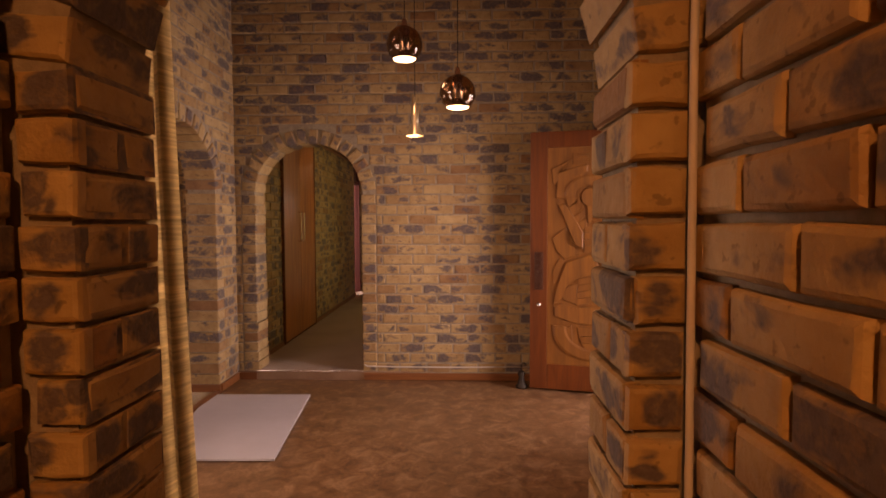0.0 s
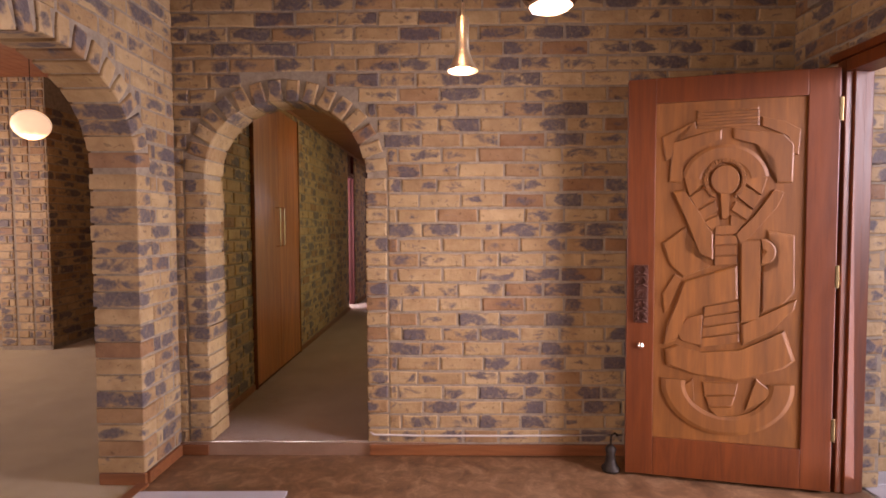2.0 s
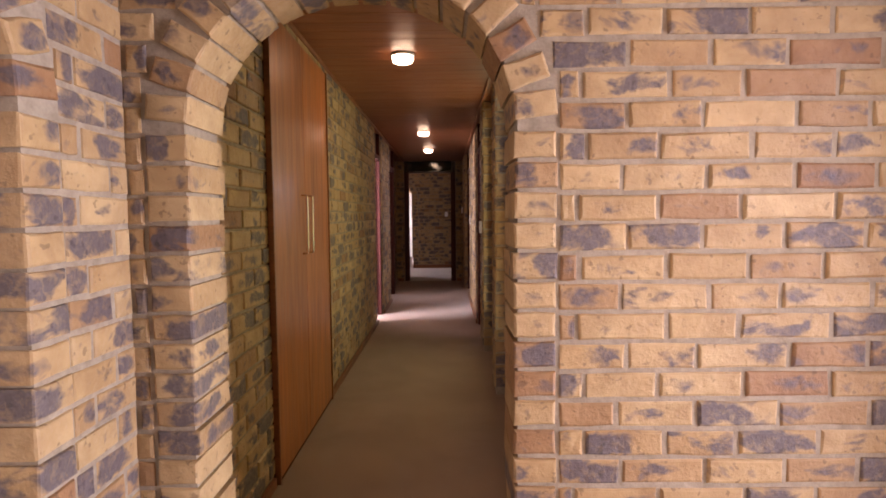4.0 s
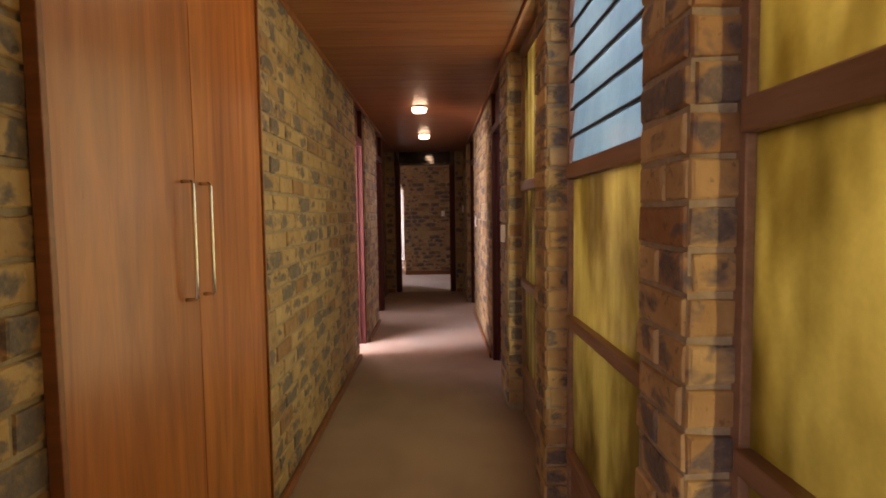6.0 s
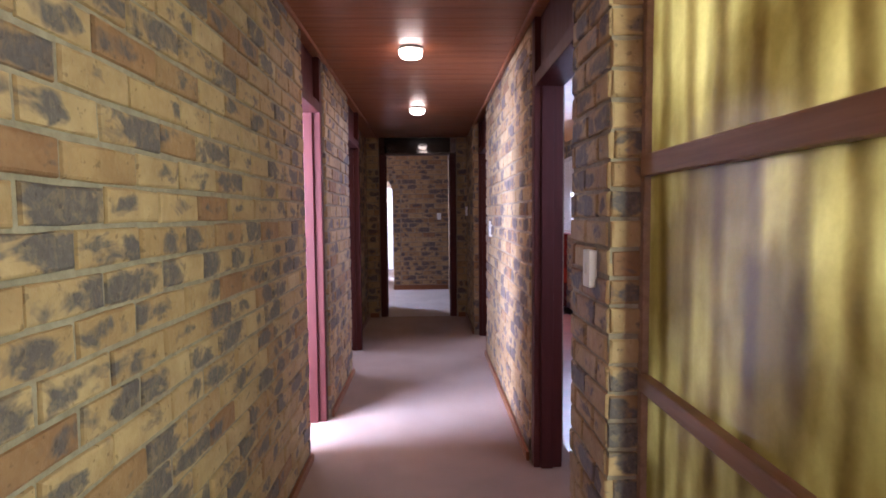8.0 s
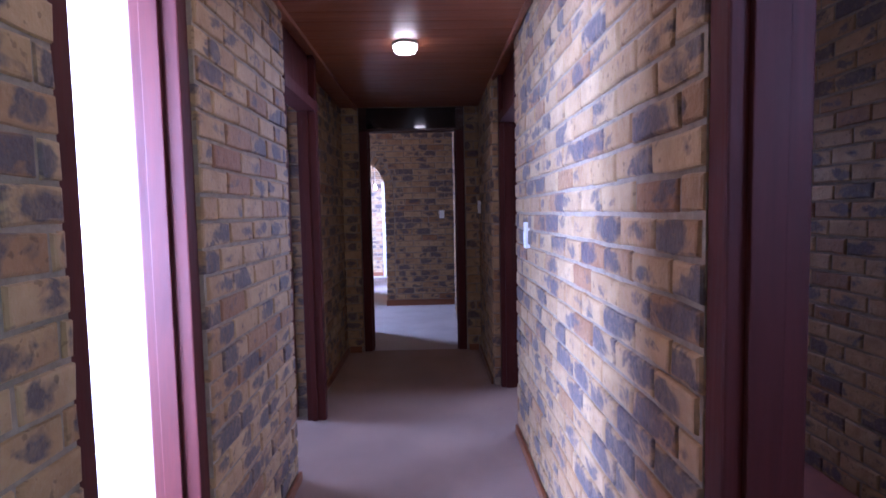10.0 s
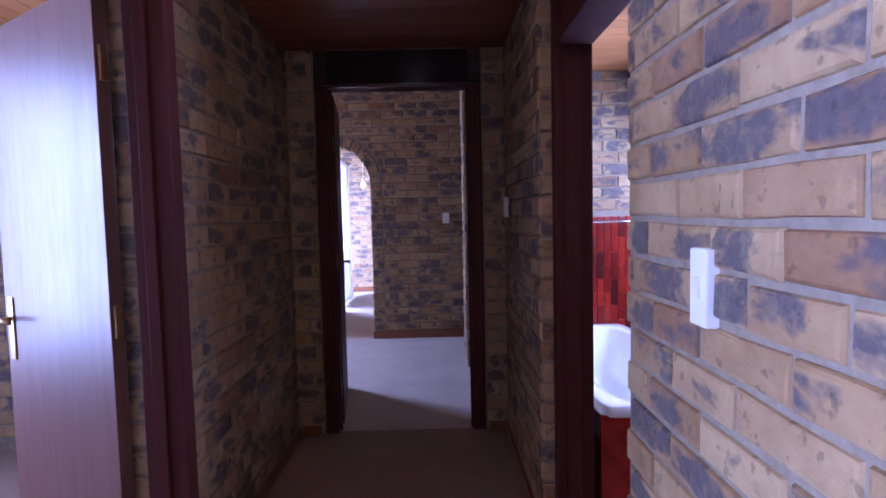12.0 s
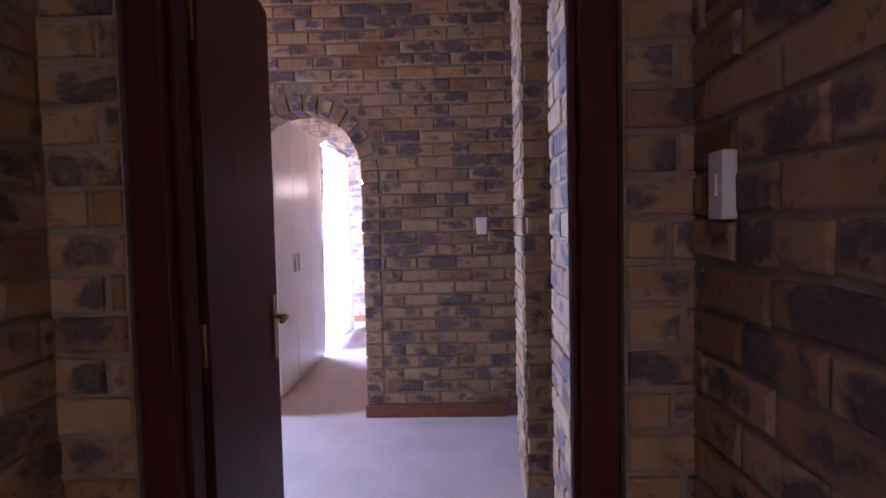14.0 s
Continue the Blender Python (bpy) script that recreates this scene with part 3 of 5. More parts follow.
wall_pw = core("wall_passage_west", (-0.485, 0, 0), (0, 1, 0), (1, 0, 0), -2.2, 1.90, 0, 2.4, T)
work = Brickwork(wall_pw, 200, (-0.485, 1.8, 1.3), 0.010)
panel(work, (-0.485, 0, 0), (0, 1, 0), (1, 0, 0), -1.5, 1.898, 0.0, 2.4, proud=0.02)
work.finish()
core("wall_passage_south", (0, -2.2, 0), (1, 0, 0), (0, 1, 0), -0.8, 0.85, 0, 2.4, 0.2)
ceiling_boards("ceiling_passage", -0.75, 0.82, -2.4, 1.91, 2.40, CEILING_WOOD)
ceiling_boards("ceiling_hall", -1.9, 2.0, 1.95, 5.9, HALL_H, CEILING_WOOD)

# corridor
CW = dict(u=(0, 1, 0), n=(1, 0, 0))
CE = dict(u=(0, 1, 0), n=(-1, 0, 0))


def side_wall(name, x, n, y0, y1, z0, z1, thick, limit, near, ends=(False, False), ops=(), height=None):
    o, u = (x, 0, 0), (0, 1, 0)
    w = core(name, o, u, n, y0, y1, z0, z1, thick, ops)
    k = Brickwork(w, limit, near)
    panel(k, o, u, n, y0, y1, z0 + 0.055, z1, ops)
    s = -n[0]
    if ends[0]:
        panel(k, (x, y0, 0), (s, 0, 0), (0, -1, 0), 0, thick, z0 + 0.055, height or z1, shift=0.115)
    if ends[1]:
        panel(k, (x, y1, 0), (s, 0, 0), (0, 1, 0), 0, thick, z0 + 0.055, height or z1, shift=0.115)
    k.finish()
    return w


OP_CUPBOARD = opening(6.73, 7.93, 0.0, 2.33)
side_wall("wall_corridor_west_1", COR_W, (1, 0, 0), 5.93, 10.65, COR_Z, COR_H, T, 300, (COR_W, 8.6, 1.3), (False, True), [OP_CUPBOARD])
side_wall("wall_corridor_west_2", COR_W, (1, 0, 0), 11.28, 12.29, COR_Z, COR_H, T, 300, (COR_W, 12, 1.3), (False, True))
side_wall("wall_corridor_west_3", -1.78, (1, 0, 0), 13.16, COR_END, COR_Z, COR_H, 0.12, 300, (-1.78, 14, 1.3), (True, False))
side_wall("wall_corridor_pier_1", COR_E, (-1, 0, 0), 6.72, 6.95, COR_Z, COR_H, 0.14, 200, (COR_E, 6.8, 1.3), (True, True))
side_wall("wall_corridor_pier_2", COR_E, (-1, 0, 0), 8.02, 8.25, COR_Z, COR_H, 0.14, 200, (COR_E, 8, 1.3), (True, True))
side_wall("wall_corridor_pier_3", COR_E, (-1, 0, 0), 9.27, 9.67, COR_Z, COR_H, 0.17, 200, (COR_E, 9.2, 1.3), (True, True))
side_wall("wall_corridor_east_1", COR_E + 0.020, (-1, 0, 0), 10.58, 12.82, COR_Z, COR_H, 0.17, 300, (COR_E, 12, 1.3), (False, True))
side_wall("wall_corridor_east_2", COR_E - 0.025, (-1, 0, 0), 13.72, COR_END, COR_Z, COR_H, 0.195, 300, (COR_E, 14, 1.3), (True, False))
side_wall("wall_corridor_pier_0", COR_E, (-1, 0, 0), 5.93, 5.98, COR_Z, COR_H, 0.17, 60, None)
ceiling_boards("ceiling_corridor", -1.86, -0.28, 5.92, 14.86, COR_H, CEILING_WOOD, "x", 0.14)

# door end of the corridor, bedroom behind it
END_W = -1.78
OP_END = opening(-1.615, -0.615, 0.0, 2.215)
wall_end = core("wall_corridor_end", (0, COR_END, 0), (1, 0, 0), (0, -1, 0), -5.0, -0.28, 0, 3.06, T, [OP_END])
work = Brickwork(wall_end, 200, (-1.1, COR_END, 1.3))
panel(work, (0, COR_END, 0), (1, 0, 0), (0, -1, 0), END_W, OP_END["u0"] - 0.005, COR_Z + 0.055, 2.4)
panel(work, (0, COR_END, 0), (1, 0, 0), (0, -1, 0), OP_END["u1"] + 0.005, COR_E, COR_Z + 0.055, 2.4, shift=0.1)
work.finish()

BED_N = 17.44
OP_BED = opening(-2.455, -1.595, 0.0, 1.75, 0.43, 0.115, 0.112)
OP_BEDWIN = opening(-4.5, -3.7, 0.6, 2.3)
wall_bed = core("wall_bedroom_north", (0, BED_N, 0), (1, 0, 0), (0, -1, 0), -5.0, 2.0, 0, 3.06, T, [OP_BEDWIN, OP_BED])
work = Brickwork(wall_bed, 300, (-1.1, BED_N, 1.3))
panel(work, (0, BED_N, 0), (1, 0, 0), (0, -1, 0), -3.2, 1.8, COR_Z + 0.09, 3.0, [OP_BED])
jambs(work, (0, BED_N, 0), (1, 0, 0), (0, -1, 0), OP_BED, T, COR_Z)
work.finish()
nib = core("wall_bedroom_nib", (0, 16.23, 0), (1, 0, 0), (0, -1, 0), -0.655, -0.50, COR_Z, 3.0, 0.32)
work = Brickwork(nib, 300, (-0.6, 16.2, 1.3))
panel(work, (0, 16.23, 0), (1, 0, 0), (0, -1, 0), -0.655, -0.50, COR_Z + 0.08, 3.0)
panel(work, (-0.655, 16.23, 0), (0, 1, 0), (-1, 0, 0), 0.0, 0.32, COR_Z + 0.08, 3.0)
work.finish()
ret = core("wall_bedroom_return", (-0.625, 0, 0), (0, 1, 0), (-1, 0, 0), 15.045, 15.60, COR_Z, 3.0, 0.25)
work = Brickwork(ret, 300, (-0.555, 15.4, 1.3))
panel(work, (-0.625, 0, 0), (0, 1, 0), (-1, 0, 0), 15.045, 15.60, COR_Z, 3.0)
panel(work, (0, 15.60, 0), (1, 0, 0), (0, 1, 0), -0.62, -0.38, COR_Z, 3.0)
work.finish()
ceiling_boards("ceiling_bedroom", -5.0, 2.0, 15.04, 21.6, 3.0, BATH_CEILING)
core("wall_bedroom_east", (1.4, 0, 0), (0, 1, 0), (-1, 0, 0), 15.04, 21.6, 0, 3.06, T)
core("wall_bedroom_west", (-4.6, 0, 0), (0, 1, 0), (1, 0, 0), 15.04, 17.44, 0, 3.06, T)
OP_DRESSWIN = opening(18.2, 20.4, 0.5, 2.3)
core("wall_dressing_west", (-3.5, 0, 0), (0, 1, 0), (1, 0, 0), 17.66, 21.6, 0, 3.06, T, [OP_DRESSWIN], PLASTER)
wall_far = core("wall_dressing_north", (0, 21.2, 0), (1, 0, 0), (0, -1, 0), -3.6, 1.4, 0, 3.06, T)
work = Brickwork(wall_far, 250, (-2.2, 21.2, 1.3))
panel(work, (0, 21.2, 0), (1, 0, 0), (0, -1, 0), -3.3, -0.5, COR_Z + 0.08, 3.0)
work.finish()

# rooms off the corridor on the west side
OP_WIN_A = opening(10.1, 11.75, 0.7, 2.2)
OP_WIN_B = opening(12.3, 13.75, 0.7, 2.2)
core("wall_rooms_west", (-4.0, 0, 0), (0, 1, 0), (1, 0, 0), 9.6, 14.82, 0, 2.6, T, [OP_WIN_A, OP_WIN_B], PLASTER)
core("wall_room_a_south", (0, 9.85, 0), (1, 0, 0), (0, 1, 0), -4.1, -1.87, 0, 2.6, 0.12, [opening(-3.65, -2.55, 0.7, 2.2)], PLASTER)
core("wall_rooms_divider", (0, 11.98, 0), (1, 0, 0), (0, -1, 0), -4.0, -1.87, 0, 2.6, 0.12, [], PLASTER)
wall_b = core("wall_room_b_north", (0, 14.7, 0), (1, 0, 0), (0, -1, 0), -4.0, -1.87, 0, 2.6, 0.11)
work = Brickwork(wall_b, 200, (-2.6, 14.7, 1.3))
panel(work, (0, 14.7, 0), (1, 0, 0), (0, -1, 0), -4.0, -1.88, COR_Z + 0.08, 2.4)
work.finish()
ceiling_boards("ceiling_west_rooms", -4.2, -1.87, 9.8, 14.82, 2.42, BATH_CEILING)

# bathroom on the east side
OP_BATHWIN = opening(13.5, 15.1, 1.33, 2.10)
wall_be = core("wall_bathroom_east", (1.0, 0, 0), (0, 1, 0), (-1, 0, 0), 9.3, 15.6, 0, 2.6, T, [OP_BATHWIN])
work = Brickwork(wall_be, 250, (1.0, 14.4, 1.3))
panel(work, (1.0, 0, 0), (0, 1, 0), (-1, 0, 0), 11.5, 15.5, COR_Z, 2.42, [OP_BATHWIN])
work.finish()
wall_bn = core("wall_bathroom_north", (0, 15.5, 0), (1, 0, 0), (0, -1, 0), -0.28, 1.0, 0, 2.6, 0.11)
work = Brickwork(wall_bn, 250, (0.6, 15.5, 2.0))
panel(work, (0, 15.5, 0), (1, 0, 0), (0, -1, 0), -0.28, 1.0, 1.42, 2.42)
work.finish()
core("wall_bathroom_south", (0, 9.35, 0), (1, 0, 0), (0, 1, 0), -0.28, 1.2, 0, 2.6, 0.1, [], PLASTER)
core("wall_bedroom_south", (0, 15.61, 0), (1, 0, 0), (0, -1, 0), -0.28, 1.6, 0, 3.06, 0.1)
ceiling_boards("ceiling_bathroom", -0.28, 1.2, 9.3, 15.6, 2.42, BATH_CEILING, "x")

# living room beyond the hall's west arch
OP_BARS = opening(-6.1, -5.02, 0.85, 2.35)
wall_ln = core("wall_living_north", (0, 8.5, 0), (1, 0, 0), (0, -1, 0), -6.4, -4.95, 0, 3.0, T, [OP_BARS])
work = Brickwork(wall_ln, 200, (-5.2, 8.5, 1.0))
panel(work, (0, 8.5, 0), (1, 0, 0), (0, -1, 0), -6.2, -4.95, 0.08, 2.6, [OP_BARS])
work.finish()
wall_lp = core("wall_living_pier", (0, 8.36, 0), (1, 0, 0), (0, -1, 0), -4.95, -4.40, 0, 2.9, 0.95)
work = Brickwork(wall_lp, 260, (-4.5, 8.36, 1.3))
for a in (-4.945, -4.755, -4.575):
    panel(work, (0, 8.36, 0), (1, 0, 0), (0, -1, 0), a, a + 0.16, 0.05, 2.9)
panel(work, (-4.40, 8.36, 0), (0, 1, 0), (1, 0, 0), 0.0, 0.9, 0.05, 2.6)
work.finish()
wall_lr = core("wall_living_recess", (0, 9.15, 0), (1, 0, 0), (0, -1, 0), -4.40, -1.86, 0, 3.0, T)
work = Brickwork(wall_lr, 260, (-3.9, 9.15, 1.3))
panel(work, (0, 9.15, 0), (1, 0, 0), (0, -1, 0), -4.4, -2.6, 0.08, 2.6)
m = frame_of((0, 9.15, 0), (1, 0, 0), (0, -1, 0))
for zz in (0.08, 0.59, 1.10, 1.61):
    for k in range(9):
        work.lay(m @ pose(-4.2 + k * 0.15 + 0.073, -0.05, zz, 0, -90, 0), 0.235, BRICK_H, 0.06)
work.finish()
bars = empty("window_bars")
for k in range(15):
    part("bar", tube([(-6.05 + k * 0.072, 8.49, 0.86), (-6.05 + k * 0.072, 8.49, 2.34)], 0.008, 8), IRON, bars)
tagged(bars, kind="structure")
OP_LIVWIN = opening(5.8, 8.2, 0.4, 2.3)
core("wall_living_west", (-6.2, 0, 0), (0, 1, 0), (1, 0, 0), 2.0, 9.4, 0, 3.0, T, [OP_LIVWIN], PLASTER)
# invented opening, out of view, that holds the added fill lamp
OP_LIVFILL = opening(-3.8, -2.4, 0.7, 2.2)
core("wall_living_south", (0, 2.0, 0), (1, 0, 0), (0, 1, 0), -6.4, -1.92, 0, 3.0, T, [OP_LIVFILL], PLASTER)
core("wall_living_east", (-1.88, 0, 0), (0, 1, 0), (-1, 0, 0), 5.93, 9.2, 0, 3.0, 0.02)
ceiling_boards("ceiling_living_room", -6.4, -1.9, 1.9, 9.3, 2.9, CEILING_WOOD)

# porch outside the front door
wall_p = core("wall_porch", (0, 5.50, 0), (1, 0, 0), (0, -1, 0), 2.02, 6.0, 0, 2.75, T)
work = Brickwork(wall_p, 300, (2.6, 5.5, 1.2))
panel(work, (0, 5.50, 0), (1, 0, 0), (0, -1, 0), 2.03, 4.2, 0.0, 0.34)
panel(work, (0, 5.50, 0), (1, 0, 0), (0, -1, 0), 2.03, 4.2, 0.595, 2.20, shift=0.08)
m = frame_of((0, 5.50, 0), (1, 0, 0), (0, -1, 0))
for zz in (0.345, 2.215):
    for k in range(13):
        out = 0.034 if k % 2 else 0.004
        work.lay(m @ pose(2.05 + k * 0.168 + 0.16, -out, zz, 0, -90, 0), 0.235, 0.158, 0.09)
work.finish()
core("wall_porch_far", (6.2, 0, 0), (0, 1, 0), (-1, 0, 0), 2.0, 5.6, 0, 1.2, T, [], PLASTER)



# ---- hall: finishes ----
def tile_floor(parent, x0, x1, y0, y1, z, size, turn, material, name="tile"):
    """Square tiles laid at an angle, kept inside the rectangle."""
    me = bpy.data.meshes.new(name)
    h, c = size / 2 - 0.0006, 0.0012
    v = [(-h, -h, 0), (h, -h, 0), (h, h, 0), (-h, h, 0)]
    v += [(sx * (h - c), sy * (h - c), 0.0014) for sx, sy in ((-1, -1), (1, -1), (1, 1), (-1, 1))]
    me.from_pydata(v, [], [(4, 5, 6, 7)] + [(k, (k + 1) % 4, 4 + (k + 1) % 4, 4 + k) for k in range(4)])
    me.materials.append(material)
    a = radians(turn)
    n = int(max(x1 - x0, y1 - y0) / size) + 3
    cx, cy = (x0 + x1) / 2, (y0 + y1) / 2
    for i in range(-n, n + 1):
        for j in range(-n, n + 1):
            x = cx + size * (i * math.cos(a) - j * math.sin(a))
            y = cy + size * (i * math.sin(a) + j * math.cos(a))
            if x0 - size * .3 < x < x1 + size * .3 and y0 - size * .3 < y < y1 + size * .3:
                ob = new(name, me)
                ob.parent, ob.matrix_basis = parent, pose(x, y, z + rng.uniform(-.0004, .0004), 0, 0, turn)


skirting("baseboard_hall_north", [(OP_NORTH["u1"] + 0.0, HALL_N - 0.018), (1.0, HALL_N - 0.018)], 0.0, 0.062, 0.018)
skirting("baseboard_hall_corner", [(HALL_W + 0.012, 5.34), (HALL_W + 0.012, HALL_N - 0.02), (OP_NORTH["u0"], HALL_N - 0.02)], 0.0, 0.062, 0.02)
skirting("baseboard_arch_reveal", [(HALL_W - 0.23, 5.325), (HALL_W + 0.01, 5.325)], 0.0, 0.062, 0.02)
tagged(part("threshold_strip", boxed(OP_NORTH["u0"], OP_NORTH["u1"], HALL_N - 0.003, HALL_N + 0.012, 0.066, 0.0735, bevel=0.002), CHROME), kind="structure")
tagged(part("step_riser", boxed(OP_NORTH["u0"], OP_NORTH["u1"], HALL_N - 0.004, HALL_N + 0.01, -0.01, 0.066), FRAME_WOOD), kind="structure")

cable = part("wall_cable", tube([(-0.59, 5.69, 0.135), (-0.57, 5.695, 0.118), (-0.3, 5.695, 0.112), (0.2, 5.695, 0.112), (0.85, 5.695, 0.118)], 0.006), CABLE, smooth=True)
tagged(cable, "pale grey cable clipped along the foot of the brick wall", "cable")
drop = part("wall_cable", tube([(0.585, 1.876, 0.0), (0.583, 1.875, 0.5), (0.586, 1.877, 1.0), (0.582, 1.875, 1.6), (0.585, 1.876, 2.4)], 0.0065), CABLE, smooth=True)
tagged(drop, "pale grey cable running up the corner of the brick passage", "cable")

bm = bmesh.new()
sheet = [(-1.715, 5.225), (-0.938, 5.235), (-0.823, 4.065), (-1.545, 4.050)]
lo = [bm.verts.new((x, y, 0.003)) for x, y in sheet]
hi = [bm.verts.new((x, y, 0.014)) for x, y in sheet]
bm.faces.new(hi[::-1])
bm.faces.new(lo)
for k in range(4):
    bm.faces.new((lo[k], lo[(k + 1) % 4], hi[(k + 1) % 4], hi[k]))
bmesh.ops.recalc_face_normals(bm, faces=bm.faces)
tagged(part("floor_board_sheet", bm, BOARD), "pale grey flat board lying on the brown tiled floor", "board")
strip = part("carpet_edge_strip", boxed(HALL_W - 0.03, HALL_W + 0.03, 4.23, 5.31, 0.0, 0.016, bevel=0.005), SKIRT_WOOD)
tagged(strip, kind="structure")


# ---- front door ----
def front_door():
    ob = empty("front_door", (1.73, 5.255, 0.015), 166.9)
    W, H, S = 0.955, 2.05, 0.135
    face = 0.022
    for x0 in (0.0, W - S):
        part("stile", boxed(x0, x0 + S, -face, face, 0, H, bevel=0.004), STILE_WOOD, ob)
    part("top_rail", boxed(S, W - S, -face, face, H - 0.125, H, bevel=0.003), STILE_WOOD, ob)
    part("bottom_rail", boxed(S, W - S, -face, face, 0, 0.20, bevel=0.003), STILE_WOOD, ob)
    pw, ph, px, pz = W - 2 * S, H - 0.325, S, 0.20
    panel_ob = part("carved_panel", boxed(S + 0.001, W - S - 0.001, -0.014, 0.012, 0.2005, H - 0.1255), DOOR_WOOD, ob, "carved panel of flowing bands round a disc")
    # the carved side is local +y; x is mirrored so that shapes read as seen from the hall
    X = lambda a: px + pw * (1 - (a - 85) / 383.0)
    Z = lambda b: pz + ph * (1 - (b - 140) / 890.0)

    def carve(pts, rise=0.012, name="carved_band"):
        rise *= 0.7
        b = bmesh.new()
        c = (sum(p[0] for p in pts) / len(pts), sum(p[1] for p in pts) / len(pts))
        base = [b.verts.new((X(x), 0.0115, Z(y))) for x, y in pts]
        rim = [b.verts.new((X(x + (c[0] - x) * 0.02), 0.012 + rise * 0.75, Z(y + (c[1] - y) * 0.02))) for x, y in pts]
        top = [b.verts.new((X(x + (c[0] - x) * 0.07), 0.012 + rise, Z(y + (c[1] - y) * 0.07))) for x, y in pts]
        n = len(pts)
        for lo_, hi_ in ((base, rim), (rim, top)):
            for k in range(n):
                b.faces.new((lo_[k], lo_[(k + 1) % n], hi_[(k + 1) % n], hi_[k]))
        b.faces.new(top)
        bmesh.ops.triangulate(b, faces=[f for f in b.faces if len(f.verts) > 4])
        bmesh.ops.recalc_face_normals(b, faces=b.faces)
        part(name, b, DOOR_WOOD, panel_ob)

    def arc(cx, cy, r0, r1, a0, a1, rise, seg=14, flat=1.0):
        rise *= 0.7
        outer = [(cx + r1 * math.cos(radians(a0 + (a1 - a0) * i / seg)), cy - flat * r1 * math.sin(radians(a0 + (a1 - a0) * i / seg))) for i in range(seg + 1)]
        inner = [(cx + r0 * math.cos(radians(a0 + (a1 - a0) * i / seg)), cy - flat * r0 * math.sin(radians(a0 + (a1 - a0) * i / seg))) for i in range(seg + 1)]
        b = bmesh.new()
        sets = []
        for pts, y in ((outer, 0.0115), (outer, 0.012 + rise * 0.6), ([((o[0] * .82 + i[0] * .18), (o[1] * .82 + i[1] * .18)) for o, i in zip(outer, inner)], 0.012 + rise),
                       ([((o[0] * .18 + i[0] * .82), (o[1] * .18 + i[1] * .82)) for o, i in zip(outer, inner)], 0.012 + rise), (inner, 0.012 + rise * 0.6), (inner, 0.0115)):
            sets.append([b.verts.new((X(x), y, Z(z))) for x, z in pts])
        for p, q in zip(sets, sets[1:]):
            for k in range(seg):
                b.faces.new((p[k], p[k + 1], q[k + 1], q[k]))
        for k in (0, seg):
            b.faces.new([s[k] for s in sets])
        bmesh.ops.recalc_face_normals(b, faces=b.faces)
        part("carved_band", b, DOOR_WOOD, panel_ob)

    for k in range(6):
        carve([(192, 164 + k * 8), (352, 161 + k * 8), (352, 167 + k * 8), (192, 170 + k * 8)], 0.011, "carved_ridge")
    arc(267, 349, 58, 112, 8, 172, 0.015, 18, 0.86)
    arc(267, 343, 44, 54, -60, 240, 0.017, 28)
    for k in range(26):
        a = radians(-50 + k * 11.2)
        carve([(267 + r * math.cos(a + q), 343 - r * math.sin(a + q)) for r, q in ((43, -0.05), (56, -0.05), (56, 0.05), (43, 0.05))], 0.021, "carved_bead")
    carve([(267 + 38 * math.cos(k * math.pi / 10), 343 + 38 * math.sin(k * math.pi / 10)) for k in range(20)], 0.016, "carved_disc")
    carve([(102, 228), (188, 189), (193, 210), (134, 233), (126, 284), (112, 291)], 0.011)
    carve([(357, 186), (412, 199), (453, 222), (448, 286), (432, 283), (423, 238), (357, 208)], 0.011)
    carve([(121, 346), (129, 244), (213, 219), (258, 213), (258, 238), (189, 261), (156, 301), (155, 350)], 0.013)
    carve([(285, 211), (413, 232), (438, 259), (436, 355), (400, 355), (389, 292), (344, 254), (285, 237)], 0.013)
    carve([(160, 334), (213, 324), (216, 351), (175, 383)], 0.012)
    carve([(175, 386), (219, 359), (236, 387), (196, 418)], 0.012)
    carve([(198, 423), (242, 397), (252, 421), (211, 447)], 0.011)
    carve([(216, 451), (252, 434), (256, 458), (235, 474)], 0.010)
    carve([(374, 338), (321, 327), (318, 353), (360, 385)], 0.012)
    carve([(360, 388), (315, 360), (300, 388), (340, 420)], 0.012)
    carve([(338, 424), (294, 398), (284, 421), (326, 448)], 0.011)
    carve([(321, 451), (284, 434), (282, 458), (303, 474)], 0.010)
    carve([(256, 376), (279, 377), (277, 445), (261, 445)], 0.014, "carved_neck")
    carve([(133, 371), (160, 366), (206, 431), (239, 485), (240, 551), (207, 539), (176, 464)], 0.016)
    carve([(391, 370), (416, 377), (401, 412), (338, 485), (308, 515), (295, 485), (347, 432)], 0.016)
    carve([(243, 462), (301, 460), (301, 482), (243, 484)], 0.011)
    carve([(243, 488), (301, 486), (302, 508), (243, 511)], 0.011)
    carve([(243, 515), (302, 512), (302, 535), (244, 537)], 0.011)
    carve([(244, 542), (302, 539), (303, 561), (244, 564)], 0.011)
    carve([(106, 507), (166, 464), (182, 496), (167, 523), (236, 567), (163, 596), (127, 564)], 0.014)
    carve([(310, 498), (358, 495), (361, 579), (360, 707), (313, 712)], 0.019)
    carve([(378, 474), (443, 485), (446, 632), (422, 661), (368, 684), (367, 581), (404, 565), (410, 506)], 0.012)
    carve([(165, 606), (304, 561), (308, 649), (229, 667), (174, 696), (144, 765), (111, 778), (121, 725), (143, 670)], 0.019)
    carve([(108, 640), (141, 588), (160, 600), (130, 668), (114, 693)], 0.011)
    carve([(219, 673), (308, 656), (311, 680), (218, 696)], 0.011)
